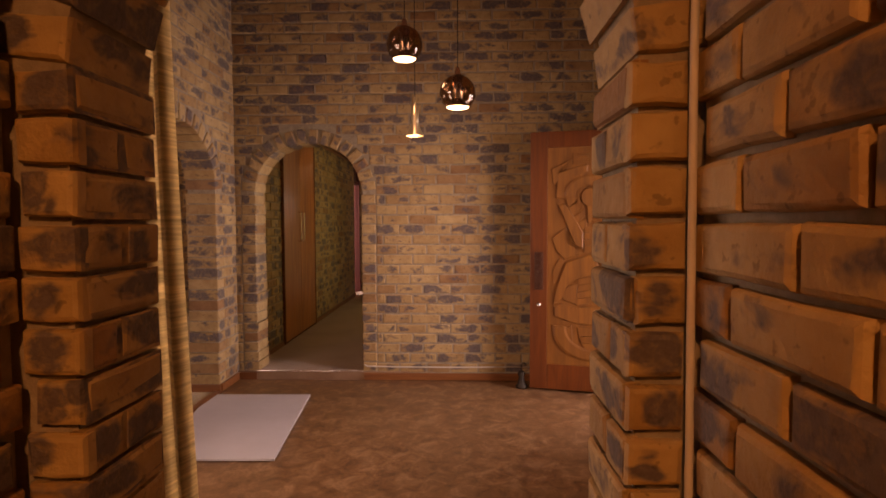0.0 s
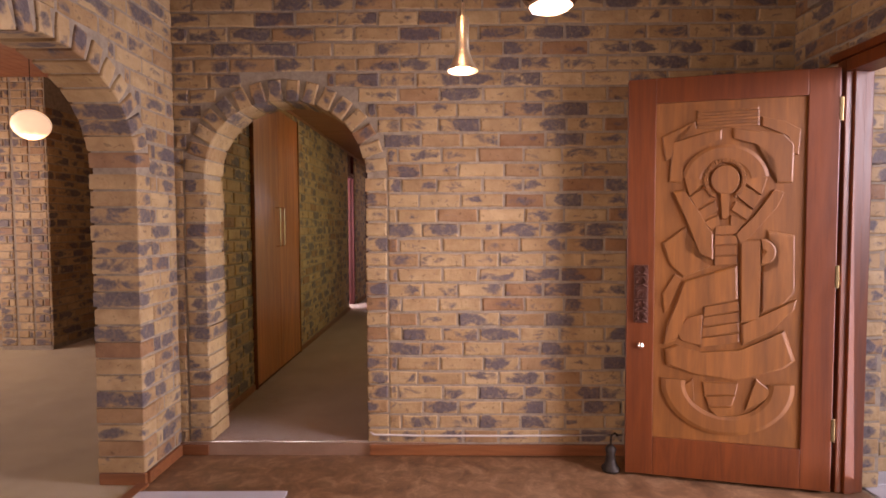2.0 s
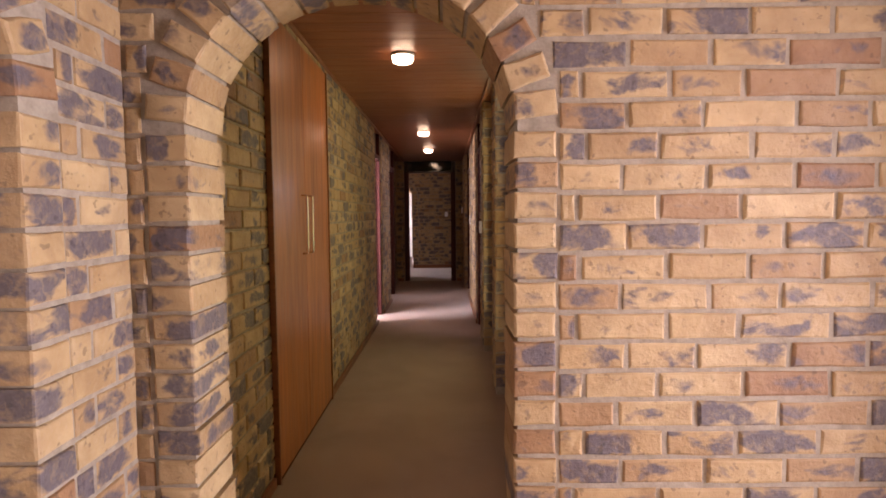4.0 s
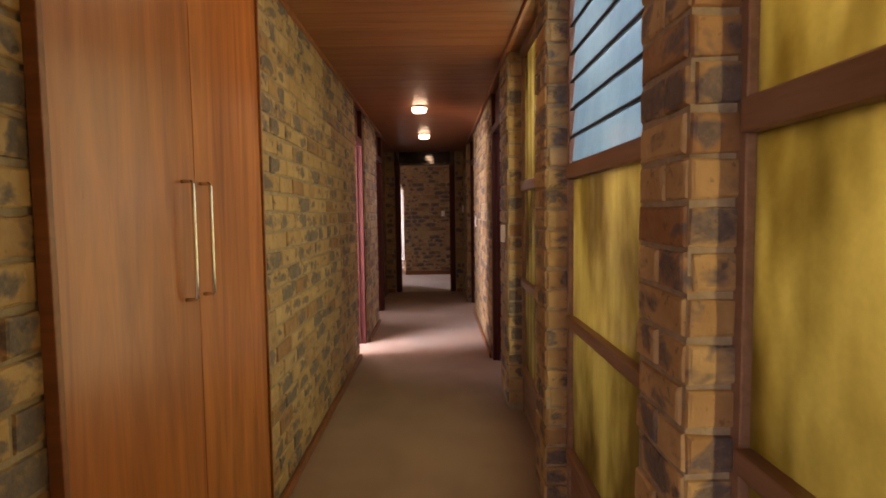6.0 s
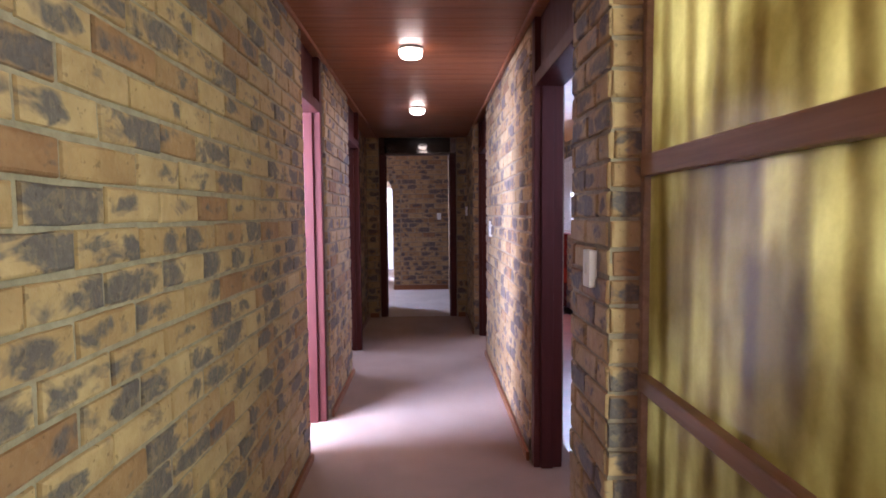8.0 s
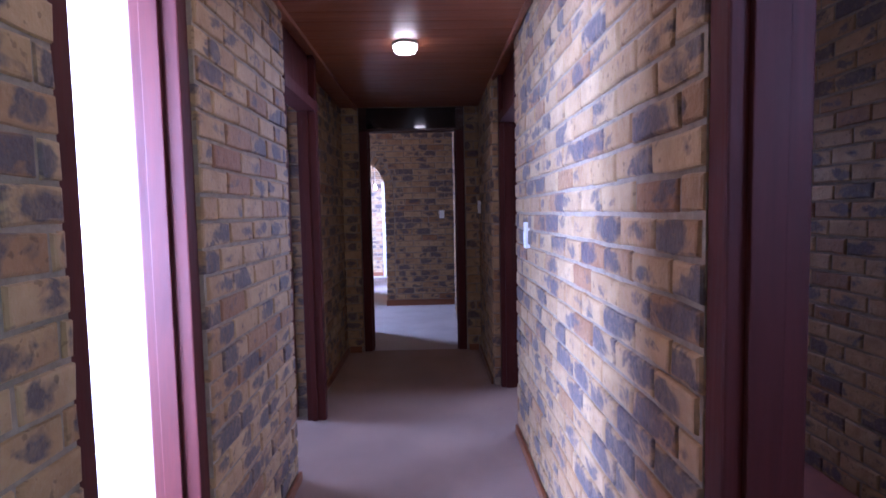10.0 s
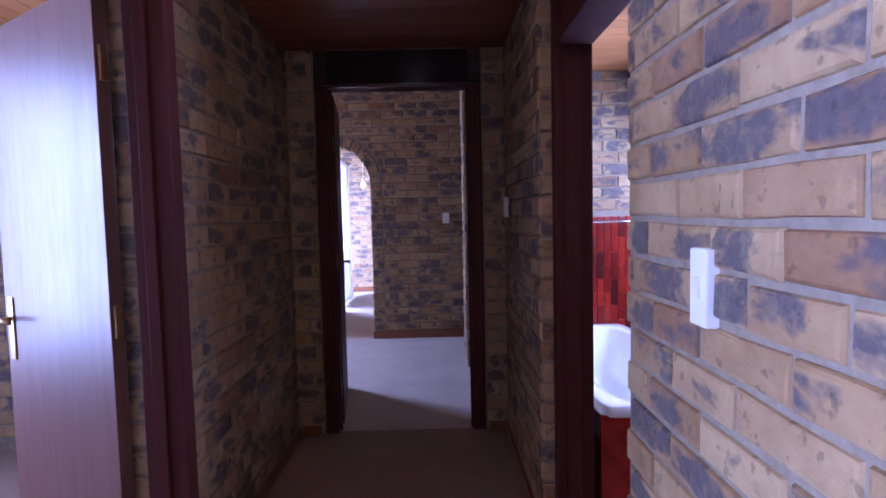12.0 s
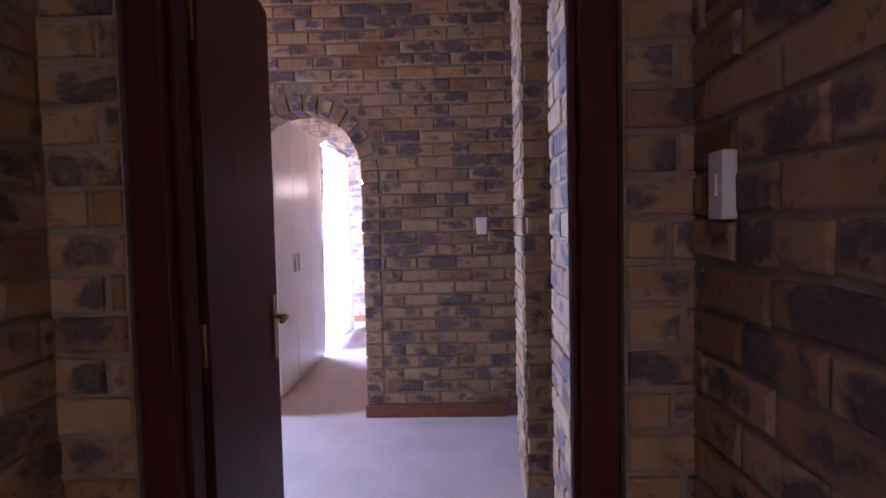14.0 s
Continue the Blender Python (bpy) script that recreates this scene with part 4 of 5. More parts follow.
    carve([(217, 701), (309, 684), (311, 708), (215, 724)], 0.011)
    carve([(214, 729), (309, 711), (312, 735), (212, 753)], 0.011)
    carve([(211, 757), (310, 739), (312, 763), (210, 781)], 0.011)
    carve([(147, 744), (175, 703), (216, 691), (213, 777), (160, 765)], 0.010)
    carve([(315, 717), (452, 647), (446, 673), (393, 730), (318, 770)], 0.017)
    carve([(114, 789), (145, 776), (211, 793), (312, 783), (398, 743), (425, 728), (453, 805), (425, 827), (304, 864), (191, 854), (120, 831)], 0.020)
    carve([(149, 898), (193, 864), (199, 948), (170, 929)], 0.011)
    carve([(356, 856), (398, 889), (374, 914), (329, 940)], 0.011)
    carve([(218, 872), (310, 870), (306, 900), (223, 906)], 0.012)
    carve([(225, 910), (304, 904), (296, 930), (233, 935)], 0.012)
    carve([(235, 939), (294, 935), (266, 970)], 0.012)
    arc(367, 529, 3, 34, -100, 100, 0.015)
    arc(280, 876, 108, 172, 176, 364, 0.017, 20, 0.78)
    plate = part("lock_plate", boxed(W - 0.105, W - 0.035, 0.0215, 0.029, 0.80, 1.10, bevel=0.003), LOCK_METAL, ob, "dark bronze lock plate with pierced ornament")
    cx = W - 0.07
    for k in range(5):
        zc = 0.83 + k * 0.06
        if k == 2:
            b = lathe([(0.011, 0), (0.022, 0), (0.022, 0.009), (0.011, 0.009), (0.011, 0)], 16)
            b.transform(pose(cx, 0.029, zc, -90, 0, 0))
        else:
            b = bmesh.new()
            for q in (-1, 1):
                tube([(cx + q * 0.030, 0.031, zc - 0.024), (cx + q * 0.008, 0.034, zc - 0.010), (cx + q * 0.026, 0.034, zc + 0.004), (cx + q * 0.010, 0.031, zc + 0.022)], 0.0045, 6, b)
            tube([(cx - 0.03, 0.032, zc + 0.028), (cx + 0.03, 0.032, zc + 0.028)], 0.0035, 6, b)
        part("ornament", b, LOCK_METAL, plate, "dark bronze scroll")
    b = lathe([(0.0, 0.014), (0.014, 0.012), (0.017, 0.005), (0.014, 0.0)], 20)
    b.transform(pose(W - 0.07, 0.022, 0.68, -90, 0, 0))
    part("lock_cylinder", b, CHROME, ob, smooth=True)
    for z in (0.25, 1.0, 1.8):
        part("hinge", boxed(-0.012, 0.004, -0.02, 0.024, z, z + 0.11, bevel=0.002), BRASS, ob)
    return tagged(ob, "brown carved hardwood front door standing open into the hall", "door")


front_door()


def door_frame(name, axis, at, a0, a1, z0, head, depth0, depth1, top=None, face=0.065, material=None, sides=(True, True), head_face=None):
    """Two jambs, a head and, up to top, a filling board. axis 'x': the frame lies across x at y = at."""
    ob = empty(name)
    mat = material or FRAME_WOOD

    def piece(nm, p0, p1, q0, q1, za, zb, bevel=0.005):
        dims = (p0, p1, q0, q1, za, zb) if axis == "x" else (q0, q1, p0, p1, za, zb)
        part(nm, boxed(*dims, bevel=bevel), mat, ob)

    for p0, p1, s, used in ((a0, a0 + face, 1, sides[0]), (a1 - face, a1, -1, sides[1])):
        if not used:
            continue
        piece("jamb", p0, p1, depth0, depth1, z0, top or head)
        q = (p1, p1 + 0.014) if s > 0 else (p0 - 0.014, p0)
        piece("door_stop_bead", q[0], q[1], depth0 + 0.035, depth1 - 0.05, z0, head - (head_face or face), 0.003)
    piece("head", a0 + face, a1 - face, depth0, depth1, head - (head_face or face), head)
    if top and top - head > 0.03:
        piece("fanlight_board", a0 + face, a1 - face, depth0 + 0.03, depth1 - 0.04, head, top, 0.002)
    return tagged(ob, kind="structure")


door_frame("door_frame_front", "y", HALL_E, 4.28, 5.32, 0.0, 2.11, HALL_E - 0.035, HALL_E + 0.10, face=0.06, material=STILE_WOOD, sides=(False, True))
part("lintel_board", boxed(HALL_E - 0.05, HALL_E + 0.0, 3.9, 5.36, 2.112, 2.15, bevel=0.004), STILE_WOOD)
tagged(bpy.data.objects["lintel_board"], kind="structure")

stop = empty("door_stop", (0.735, 5.50, 0.0))
b = lathe([(0.0, 0.0), (0.045, 0.0), (0.05, 0.015), (0.03, 0.04), (0.022, 0.09), (0.03, 0.12), (0.015, 0.14), (0.0, 0.142)], 20)
part("weight", b, IRON, stop, smooth=True)
part("hook", tube([(0.0, 0, 0.14), (0.0, 0, 0.19), (0.02, 0, 0.205), (0.035, 0, 0.19)], 0.006), IRON, stop, smooth=True)
tagged(stop, "dark iron door stop on the floor beside the front door", "door stop")


# ---- stained glass above the front door ----
def stained_window():
    ob = empty("window_stained")
    y0, y1, z0, z1, x = OP_STAINED["u0"], OP_STAINED["u1"], OP_STAINED["z0"], OP_STAINED["spring"], HALL_E + 0.07
    tints = ((0.85, 0.62, 0.10), (0.75, 0.50, 0.06), (0.45, 0.03, 0.03), (0.05, 0.40, 0.36), (0.05, 0.16, 0.62), (0.80, 0.72, 0.15), (0.30, 0.12, 0.03))
    mats = [obscured_glass("leaded_glass", c, 0.75) for c in tints]
    for dims in ((y0, y0 + 0.04, z0, z1), (y1 - 0.04, y1, z0, z1), (y0 + 0.04, y1 - 0.04, z0, z0 + 0.035), (y0 + 0.04, y1 - 0.04, z1 - 0.035, z1)):
        part("window_frame", boxed(x - 0.03, x + 0.03, dims[0], dims[1], dims[2], dims[3], bevel=0.004), FRAME_WOOD, ob)
    r = random.Random(5)
    y = y0 + 0.04
    while y < y1 - 0.06:
        w = min(r.choice((0.07, 0.09, 0.12, 0.16)), y1 - 0.04 - y)
        z = z0 + 0.035
        while z < z1 - 0.06:
            h = min(r.choice((0.09, 0.13, 0.17, 0.24)), z1 - 0.035 - z)
            p = part("pane", boxed(x - 0.003, x + 0.003, y + 0.004, y + w - 0.004, z + 0.004, z + h - 0.004), mats[r.choice((0, 0, 0, 1, 1, 2, 3, 4, 5, 6))], ob)
            part("lead_came", boxed(x - 0.006, x + 0.006, y, y + w, z - 0.004, z + 0.004), IRON, ob)
            z += h
        part("lead_came", boxed(x - 0.0055, x + 0.0055, y - 0.004, y + 0.004, z0 + 0.03, z1 - 0.03), IRON, ob)
        y += w
    return tagged(ob, kind="structure")


stained_window()
ledge = tagged(part("window_ledge", boxed(HALL_E - 0.045, HALL_E + 0.04, 3.95, 5.55, 2.455, 2.498, bevel=0.006), MORTAR), kind="structure")
bottle = empty("bottle", (HALL_E - 0.01, 5.33, 2.498))
part("body", lathe([(0.0, 0.0), (0.028, 0.0), (0.033, 0.01), (0.033, 0.12), (0.026, 0.16), (0.012, 0.19), (0.012, 0.24), (0.0, 0.24)], 20), glass_material("pale_green_glass", (0.70, 0.82, 0.62)), bottle, smooth=True)
part("cap", lathe([(0.0, 0.265), (0.014, 0.262), (0.014, 0.235), (0.0, 0.235)], 16), CHROME, bottle, smooth=True)
tagged(bottle, "pale green glass bottle on the ledge under the stained glass", "bottle")


# ---- pendants ----
def globe_pendant(x, y, z, r, top):
    ob = empty("pendant_lamp", (x, y, z))
    prof = [(r * math.sin(a), r * (1 - math.cos(a))) for a in [math.pi * (0.24 + 0.72 * k / 18) for k in range(19)]]
    inner = [(max(p - 0.003, 0.001), q) for p, q in prof]
    g = part("globe", lathe(prof + inner[::-1], 40), SMOKED, ob, "smoked brown glass globe", smooth=True)
    g.visible_shadow = False
    part("inner_cylinder", lathe([(0.030, 0.07), (0.034, 0.07), (0.034, 2 * r - 0.01), (0.0, 2 * r - 0.004)], 24), CHROME, ob, smooth=True)
    part("reflector", lathe([(r * 0.66, 0.022), (0.05, 0.05), (0.034, 0.075)], 32), CHROME, ob, smooth=True)
    part("lit_disc", lathe([(0.0, 0.022), (r * 0.55, 0.020), (r * 0.62, 0.026), (0.0, 0.032)], 32), BULB, ob, "lit warm lamp disc")
    part("cap", lathe([(0.0, 2 * r + 0.05), (0.012, 2 * r + 0.045), (0.02, 2 * r + 0.01), (0.035, 2 * r - 0.01)], 20), CHROME, ob, smooth=True)
    part("cord", tube([(0, 0, 2 * r + 0.04), (0, 0, top - z)], 0.003), IRON, ob)
    part("ceiling_rose", lathe([(0.0, top - z - 0.03), (0.03, top - z - 0.03), (0.045, top - z), (0.0, top - z)], 20), IRON, ob)
    bulb_lamp("lamp_light", (x, y, z - 0.03), 3.0, (1.0, 0.66, 0.37), 0.05)
    return tagged(ob, "smoked glass globe pendant with chrome centre, lit", "pendant lamp", "hall pendants")


globe_pendant(0.222, 4.50, 2.045, 0.112, HALL_H)
globe_pendant(-0.118, 4.60, 2.375, 0.116, HALL_H)
cone = empty("pendant_lamp", (-0.072, 4.822, 1.945))
part("shade", lathe([(0.062, 0.0), (0.060, 0.004), (0.040, 0.040), (0.028, 0.075), (0.026, 0.10), (0.026, 0.208), (0.007, 0.220), (0.006, 0.27), (0.0, 0.27)], 32), SPUN, cone, "spun chrome trumpet shade", smooth=True)
part("lit_lamp", lathe([(0.0, 0.012), (0.030, 0.012), (0.028, 0.03), (0.0, 0.035)], 24), BULB, cone)
part("cord", tube([(0, 0, 0.265), (0, 0, HALL_H - 1.945)], 0.0028), IRON, cone)
tagged(cone, "slim spun chrome trumpet pendant hanging on a cord", "pendant lamp", "hall pendants")
bulb_lamp("lamp_light", (-0.072, 4.822, 1.935), 3, (1.0, 0.66, 0.37), 0.04)

liv = empty("pendant_lamp", (-3.85, 7.45, 2.10))
part("globe", lathe([(0.15 * math.sin(math.pi * k / 16) + 1e-4, 0.13 - 0.13 * math.cos(math.pi * k / 16)) for k in range(17)], 32), glow_material("lit_textured_glass", (1.0, 0.80, 0.50), 1.15), liv, "round textured glass globe, lit", smooth=True)
part("cord", tube([(0, 0, 0.26), (0, 0, 0.80)], 0.003), IRON, liv)
bulb_lamp("lamp_light", (-3.85, 7.45, 2.04), 14, (1.0, 0.70, 0.38), 0.06)
tagged(liv, "lit textured glass globe pendant in the living room", "pendant lamp")


# ---- sheer curtain at the passage arch ----
def curtain(name, x0, x1, y, z0, z1, folds, depth, flare, material, label, trim=None, axis="x", ruffle=False):
    ob = empty(name)
    bm = bmesh.new()
    nu, nv = folds * 8, 24
    grid = []
    for j in range(nv + 1):
        v = j / nv
        row = []
        for i in range(nu + 1):
            q = i / nu
            ph = q * folds * 2 * math.pi
            wob = depth * (0.55 + 0.45 * v) * math.sin(ph + 0.6 * math.sin(3 * v)) + 0.3 * depth * math.sin(2.3 * ph + 1)
            w = x0 + (x1 - x0) * q + flare * v * v * (q - 0.1)
            z = z1 + (z0 - z1) * v + 0.008 * math.sin(ph * 0.5)
            row.append(bm.verts.new((w, y + wob, z) if axis == "x" else (y + wob, w, z)))
        grid.append(row)
    for a, b in zip(grid, grid[1:]):
        for k in range(nu):
            bm.faces.new((a[k], a[k + 1], b[k + 1], b[k]))
    cl = part("cloth", bm, material, ob, smooth=True)
    md = cl.modifiers.new("thickness", "SOLIDIFY")
    md.thickness = 0.0015
    if trim:
        bm = bmesh.new()
        for dz, amp in ((0.035, 1.0), (0.0, 1.15)):
            pts = []
            for i in range(nu + 1):
                c = grid_point(x0, x1, i / nu, folds, depth * amp, flare, y, axis)
                pts.append((c[0], c[1], z0 + dz + 0.006 * math.sin(i * 0.9)))
            tube(pts, 0.010 if dz == 0 else 0.004, 6, bm)
        part("trim", bm, trim, ob, "pink braided trim", smooth=True)
    if ruffle:
        bm = bmesh.new()
        pts = [(*grid_point(x0, x1, i / 60, folds * 2, depth * 0.8, 0, y, axis), z1 + 0.01 + 0.012 * math.sin(i * 1.7)) for i in range(61)]
        tube(pts, 0.022, 8, bm)
        part("gathered_heading", bm, material, ob, smooth=True)
    return tagged(ob, label, "curtain")


def grid_point(x0, x1, q, folds, depth, flare, y, axis):
    ph = q * folds * 2 * math.pi
    wob = depth * math.sin(ph + 0.6 * math.sin(3)) + 0.3 * depth * math.sin(2.3 * ph + 1)
    w = x0 + (x1 - x0) * q + flare * (q - 0.1)
    return (w, y + wob) if axis == "x" else (y + wob, w)


curtain("curtain", -0.90, -0.50, 2.42, 0.01, 2.55, 7, 0.028, 0.09, SHEER, "beige woven sheer curtain hanging beside the passage arch")


# ---- corridor: cupboard, windows, frames, lights ----
def cupboard():
    ob = empty("built_in_cupboard", (COR_W + 0.03, 6.73, COR_Z))
    h = 2.33 - COR_Z
    part("carcass", boxed(-0.56, -0.022, 0.0, 1.20, 0.0, h), FRAME_WOOD, ob)
    for y0, y1, hy in ((0.003, 0.598, 0.515), (0.602, 1.197, 0.630)):
        d = part("door", boxed(-0.020, 0.0, y0, y1, 0.02, h - 0.01, bevel=0.002), CUPBOARD_WOOD, ob)
        z0, z1 = 1.150 - COR_Z, 1.478 - COR_Z
        part("handle", tube([(0.0, hy, z0), (0.026, hy, z0), (0.032, hy, z0 + 0.006), (0.032, hy, z1 - 0.006), (0.026, hy, z1), (0.0, hy, z1)], 0.0055, 10), CHROME, d, "slim chrome bar handle", smooth=True)
    part("plinth", boxed(-0.05, -0.004, 0.0, 1.20, 0.0, 0.018), FRAME_WOOD, ob)
    part("edge_trim", boxed(-0.02, 0.008, -0.018, 0.0, 0.0, h, bevel=0.003), SKIRT_WOOD, ob)
    part("edge_trim", boxed(-0.02, 0.008, 1.20, 1.215, 0.0, h, bevel=0.003), SKIRT_WOOD, ob)
    return tagged(ob, "orange-brown veneered built-in cupboard with two closed doors", "cupboard")


cupboard()


def yellow_window(name, y0, y1, louvre, glass=None):
    ob = empty(name)
    x0, x1 = COR_E + 0.085, COR_E + 0.135
    zs = [(COR_Z, 0.33), (0.375, 0.905), (0.95, 1.515), (1.575, COR_H - 0.05)]
    for a, b in ((y0, y0 + 0.035), (y1 - 0.035, y1)):
        part("window_frame", boxed(x0, x1, a, b, COR_Z, COR_H, bevel=0.004), RAIL_WOOD, ob)
    for za, zb in ((0.33, 0.375), (0.905, 0.95), (1.515, 1.575), (COR_H - 0.05, COR_H)):
        part("rail", boxed(x0 - 0.012, x1, y0 + 0.035, y1 - 0.035, za, zb, bevel=0.005), RAIL_WOOD, ob)
    part("kick_board", boxed(x0 + 0.012, x1 - 0.01, y0 + 0.035, y1 - 0.035, COR_Z, 0.33), RAIL_WOOD, ob)
    for k, (za, zb) in enumerate(zs[1:]):
        if k == 2 and louvre:
            n = 7
            for j in range(n):
                zz = za + (zb - za) * (j + 0.5) / n
                b = boxed(-0.0025, 0.0025, y0 + 0.04, y1 - 0.04, -(zb - za) / n / 2 - 0.008, (zb - za) / n / 2 + 0.008)
                b.transform(pose(x0 + 0.02, 0, zz, 0, 7, 0))
                part("louvre_blade", b, LOUVRE, ob, "pale obscured glass louvre blade")
                part("blade_clip", boxed(x0 + 0.004, x0 + 0.012, y0 + 0.036, y1 - 0.036, zz - (zb - za) / n / 2 - 0.004, zz - (zb - za) / n / 2 + 0.004), IRON, ob)
        else:
            part("pane", boxed(x0 + 0.02, x0 + 0.026, y0 + 0.03, y1 - 0.03, za - 0.004, zb + 0.004), glass or YELLOW, ob)
    return tagged(ob, kind="structure")


yellow_window("window_yellow_1", 5.98, 6.725, False)
yellow_window("window_yellow_2", 6.945, 8.025, True)
yellow_window("window_yellow_3", 8.245, 9.275, False, CURTAINED)

door_frame("door_frame_room_a", "y", COR_W, 10.66, 11.275, COR_Z, 2.12, COR_W - 0.15, COR_W - 0.01, COR_H)
door_frame("door_frame_room_b", "y", COR_W, 12.31, 13.145, COR_Z, 2.12, COR_W - 0.13, COR_W - 0.01, COR_H, sides=(False, True))
door_frame("door_frame_bath_1", "y", COR_E, 9.68, 10.575, COR_Z, 2.12, COR_E + 0.02, COR_E + 0.168, COR_H)
door_frame("door_frame_bath_2", "y", COR_E, 12.83, 13.715, COR_Z, 2.12, COR_E + 0.02, COR_E + 0.168, COR_H, sides=(False, True))
door_frame("door_frame_bedroom", "x", COR_END, -1.61, -0.62, COR_Z, 2.20, COR_END + 0.01, COR_END + 0.13, face=0.075, head_face=0.022)
bm = boxed(-1.535, -0.695, -0.004, 0.004, 0.0, 0.19)
bm.transform(pose(0, COR_END + 0.004, 2.202, 2.0, 0, 0))
fanlight = empty("fanlight_window")
part("pane", bm, DARK_GLASS, fanlight)
part("fanlight_rail", boxed(-1.61, -0.62, COR_END - 0.008, COR_END + 0.009, 2.180, 2.200, bevel=0.003), HEAD_WOOD, fanlight)
for x in (-1.61, -0.695):
    part("fanlight_jamb", boxed(x, x + 0.075, COR_END - 0.008, COR_END + 0.03, 2.203, COR_H - 0.001, bevel=0.003), HEAD_WOOD, fanlight)
tagged(fanlight, kind="structure")

keep = empty("strike_plate", (COR_W - 0.085, 11.205, 0.955))
part("plate", boxed(-0.016, 0.016, -0.003, 0.0, -0.06, 0.06, bevel=0.001), CHROME, keep)
part("latch_hole", boxed(-0.007, 0.007, -0.004, -0.0025, 0.008, 0.035), IRON, keep)
part("latch_hole", boxed(-0.007, 0.007, -0.004, -0.0025, -0.035, -0.008), IRON, keep)
tagged(keep, "small chrome strike plate let into the door jamb", "strike plate")


def door_leaf(place, turn, width, label, material, height=2.03):
    ob = empty("door", place, turn)
    part("leaf", boxed(0.0, width, -0.02, 0.02, 0.008, height, bevel=0.002), material, ob)
    for s in (1, -1):
        part("handle", tube([(width - 0.06, 0.02 * s, 1.0), (width - 0.06, 0.062 * s, 1.0), (width - 0.07, 0.066 * s, 1.0), (width - 0.16, 0.066 * s, 1.0)], 0.009, 10), BRASS, ob, "dark metal lever handle", smooth=True)
        part("escutcheon", boxed(width - 0.08, width - 0.04, 0.0195 * s if s > 0 else -0.026, 0.026 if s > 0 else -0.0195, 0.85, 1.08, bevel=0.002), BRASS, ob)
    for z in (0.2, 1.0, 1.75):
        part("hinge", boxed(-0.012, 0.003, -0.012, 0.012, z, z + 0.1, bevel=0.002), BRASS, ob)
    return tagged(ob, label, "door")


door_leaf((-1.85, 13.115, COR_Z), 146, 0.78, "plain red-brown veneered door open into the side room", LEAF_WOOD)
door_leaf((-1.545, 14.975, COR_Z), 97.5, 0.76, "dark red-brown bedroom door standing open", FRAME_WOOD, 2.10)


def ceiling_light(x, y, z, watts, color=(1.0, 0.62, 0.30)):
    ob = empty("ceiling_light", (x, y, z))
    part("base", lathe([(0.0, 0.0), (0.075, 0.0), (0.078, -0.012), (0.070, -0.016), (0.0, -0.016)], 28), WHITE, ob, smooth=True)
    part("shade", lathe([(0.068, -0.014), (0.070, -0.030), (0.060, -0.052), (0.035, -0.060), (0.0, -0.062)], 28), BULB, ob, "lit ribbed glass shade", smooth=True)
    disc = area_lamp("lamp_light", (x, y, z - 0.068), (x, y + 0.001, 0), 0.11, 0.11, watts, color)
    disc.data.shape = "DISK"
    return tagged(ob, "small round ceiling light with a lit glass shade", "ceiling light", "corridor ceiling lights")


for y, w in ((7.77, 1.6), (11.04, 1.5), (12.87, 1.4)):
    ceiling_light(-1.07, y, COR_H, w)
# unseen fixture behind the start, added for the warm light on the passage bricks
ceiling_light(0.02, 0.15, 2.40, 75.0, (1.0, 0.52, 0.20))


def switch_plate(place, n, label="white plastic light switch plate on the brick wall", h=0.115, w=0.07):
    ob = empty("light_switch", place, math.degrees(math.atan2(n[1], n[0])) + 90)
    part("plate", boxed(-w / 2, w / 2, -0.012, 0.014, -h / 2, h / 2, bevel=0.004), WHITE, ob)
    part("rocker", boxed(-0.009, 0.009, -0.016, -0.011, -0.018, 0.018, bevel=0.002), WHITE, ob)
    return tagged(ob, label, "light switch", "light switches")


switch_plate((COR_E + 0.009, 12.43, 1.28), (-1, 0, 0), w=0.06, h=0.134)
switch_plate((COR_E - 0.02, 9.40, 1.24), (-1, 0, 0))
switch_plate((COR_E - 0.045, 14.67, 1.447), (-1, 0, 0), w=0.052)
switch_plate((-0.797, BED_N - 0.02, 1.373), (0, -1, 0))
skirting("baseboard_corridor_west_1", [(COR_W + 0.018, 5.93), (COR_W + 0.018, 6.69)], COR_Z, 0.05, 0.018)
skirting("baseboard_corridor_west_2", [(COR_W + 0.018, 7.95), (COR_W + 0.018, 10.64)], COR_Z, 0.05, 0.018)
skirting("baseboard_corridor_west_3", [(COR_W + 0.018, 11.29), (COR_W + 0.018, 12.28)], COR_Z, 0.05, 0.018)
skirting("baseboard_corridor_west_4", [(END_W + 0.018, 13.17), (END_W + 0.018, 14.79), ], COR_Z, 0.05, 0.018)
skirting("baseboard_end_west", [(END_W + 0.03, COR_END - 0.018), (-1.635, COR_END - 0.018)], COR_Z, 0.06, 0.018)
skirting("baseboard_end_east", [(-0.60, COR_END - 0.018), (COR_E - 0.055, COR_END - 0.018)], COR_Z, 0.06, 0.018)
skirting("baseboard_corridor_east_1", [(COR_E + 0.002, 10.59), (COR_E + 0.002, 12.81)], COR_Z, 0.05, 0.018)
skirting("baseboard_corridor_east_2", [(COR_E - 0.043, 13.73), (COR_E - 0.043, 14.79)], COR_Z, 0.05, 0.018)
skirting("baseboard_bedroom", [(OP_BED["u1"] - 0.02, BED_N - 0.02), (-0.64, BED_N - 0.02)], COR_Z, 0.085, 0.022)
for x in (COR_W + 0.012, COR_E - 0.012):
    tagged(part("cornice_strip", boxed(x - 0.012, x + 0.012, 5.94, 14.8, COR_H - 0.026, COR_H - 0.001, bevel=0.004), CEILING_WOOD), kind="structure")


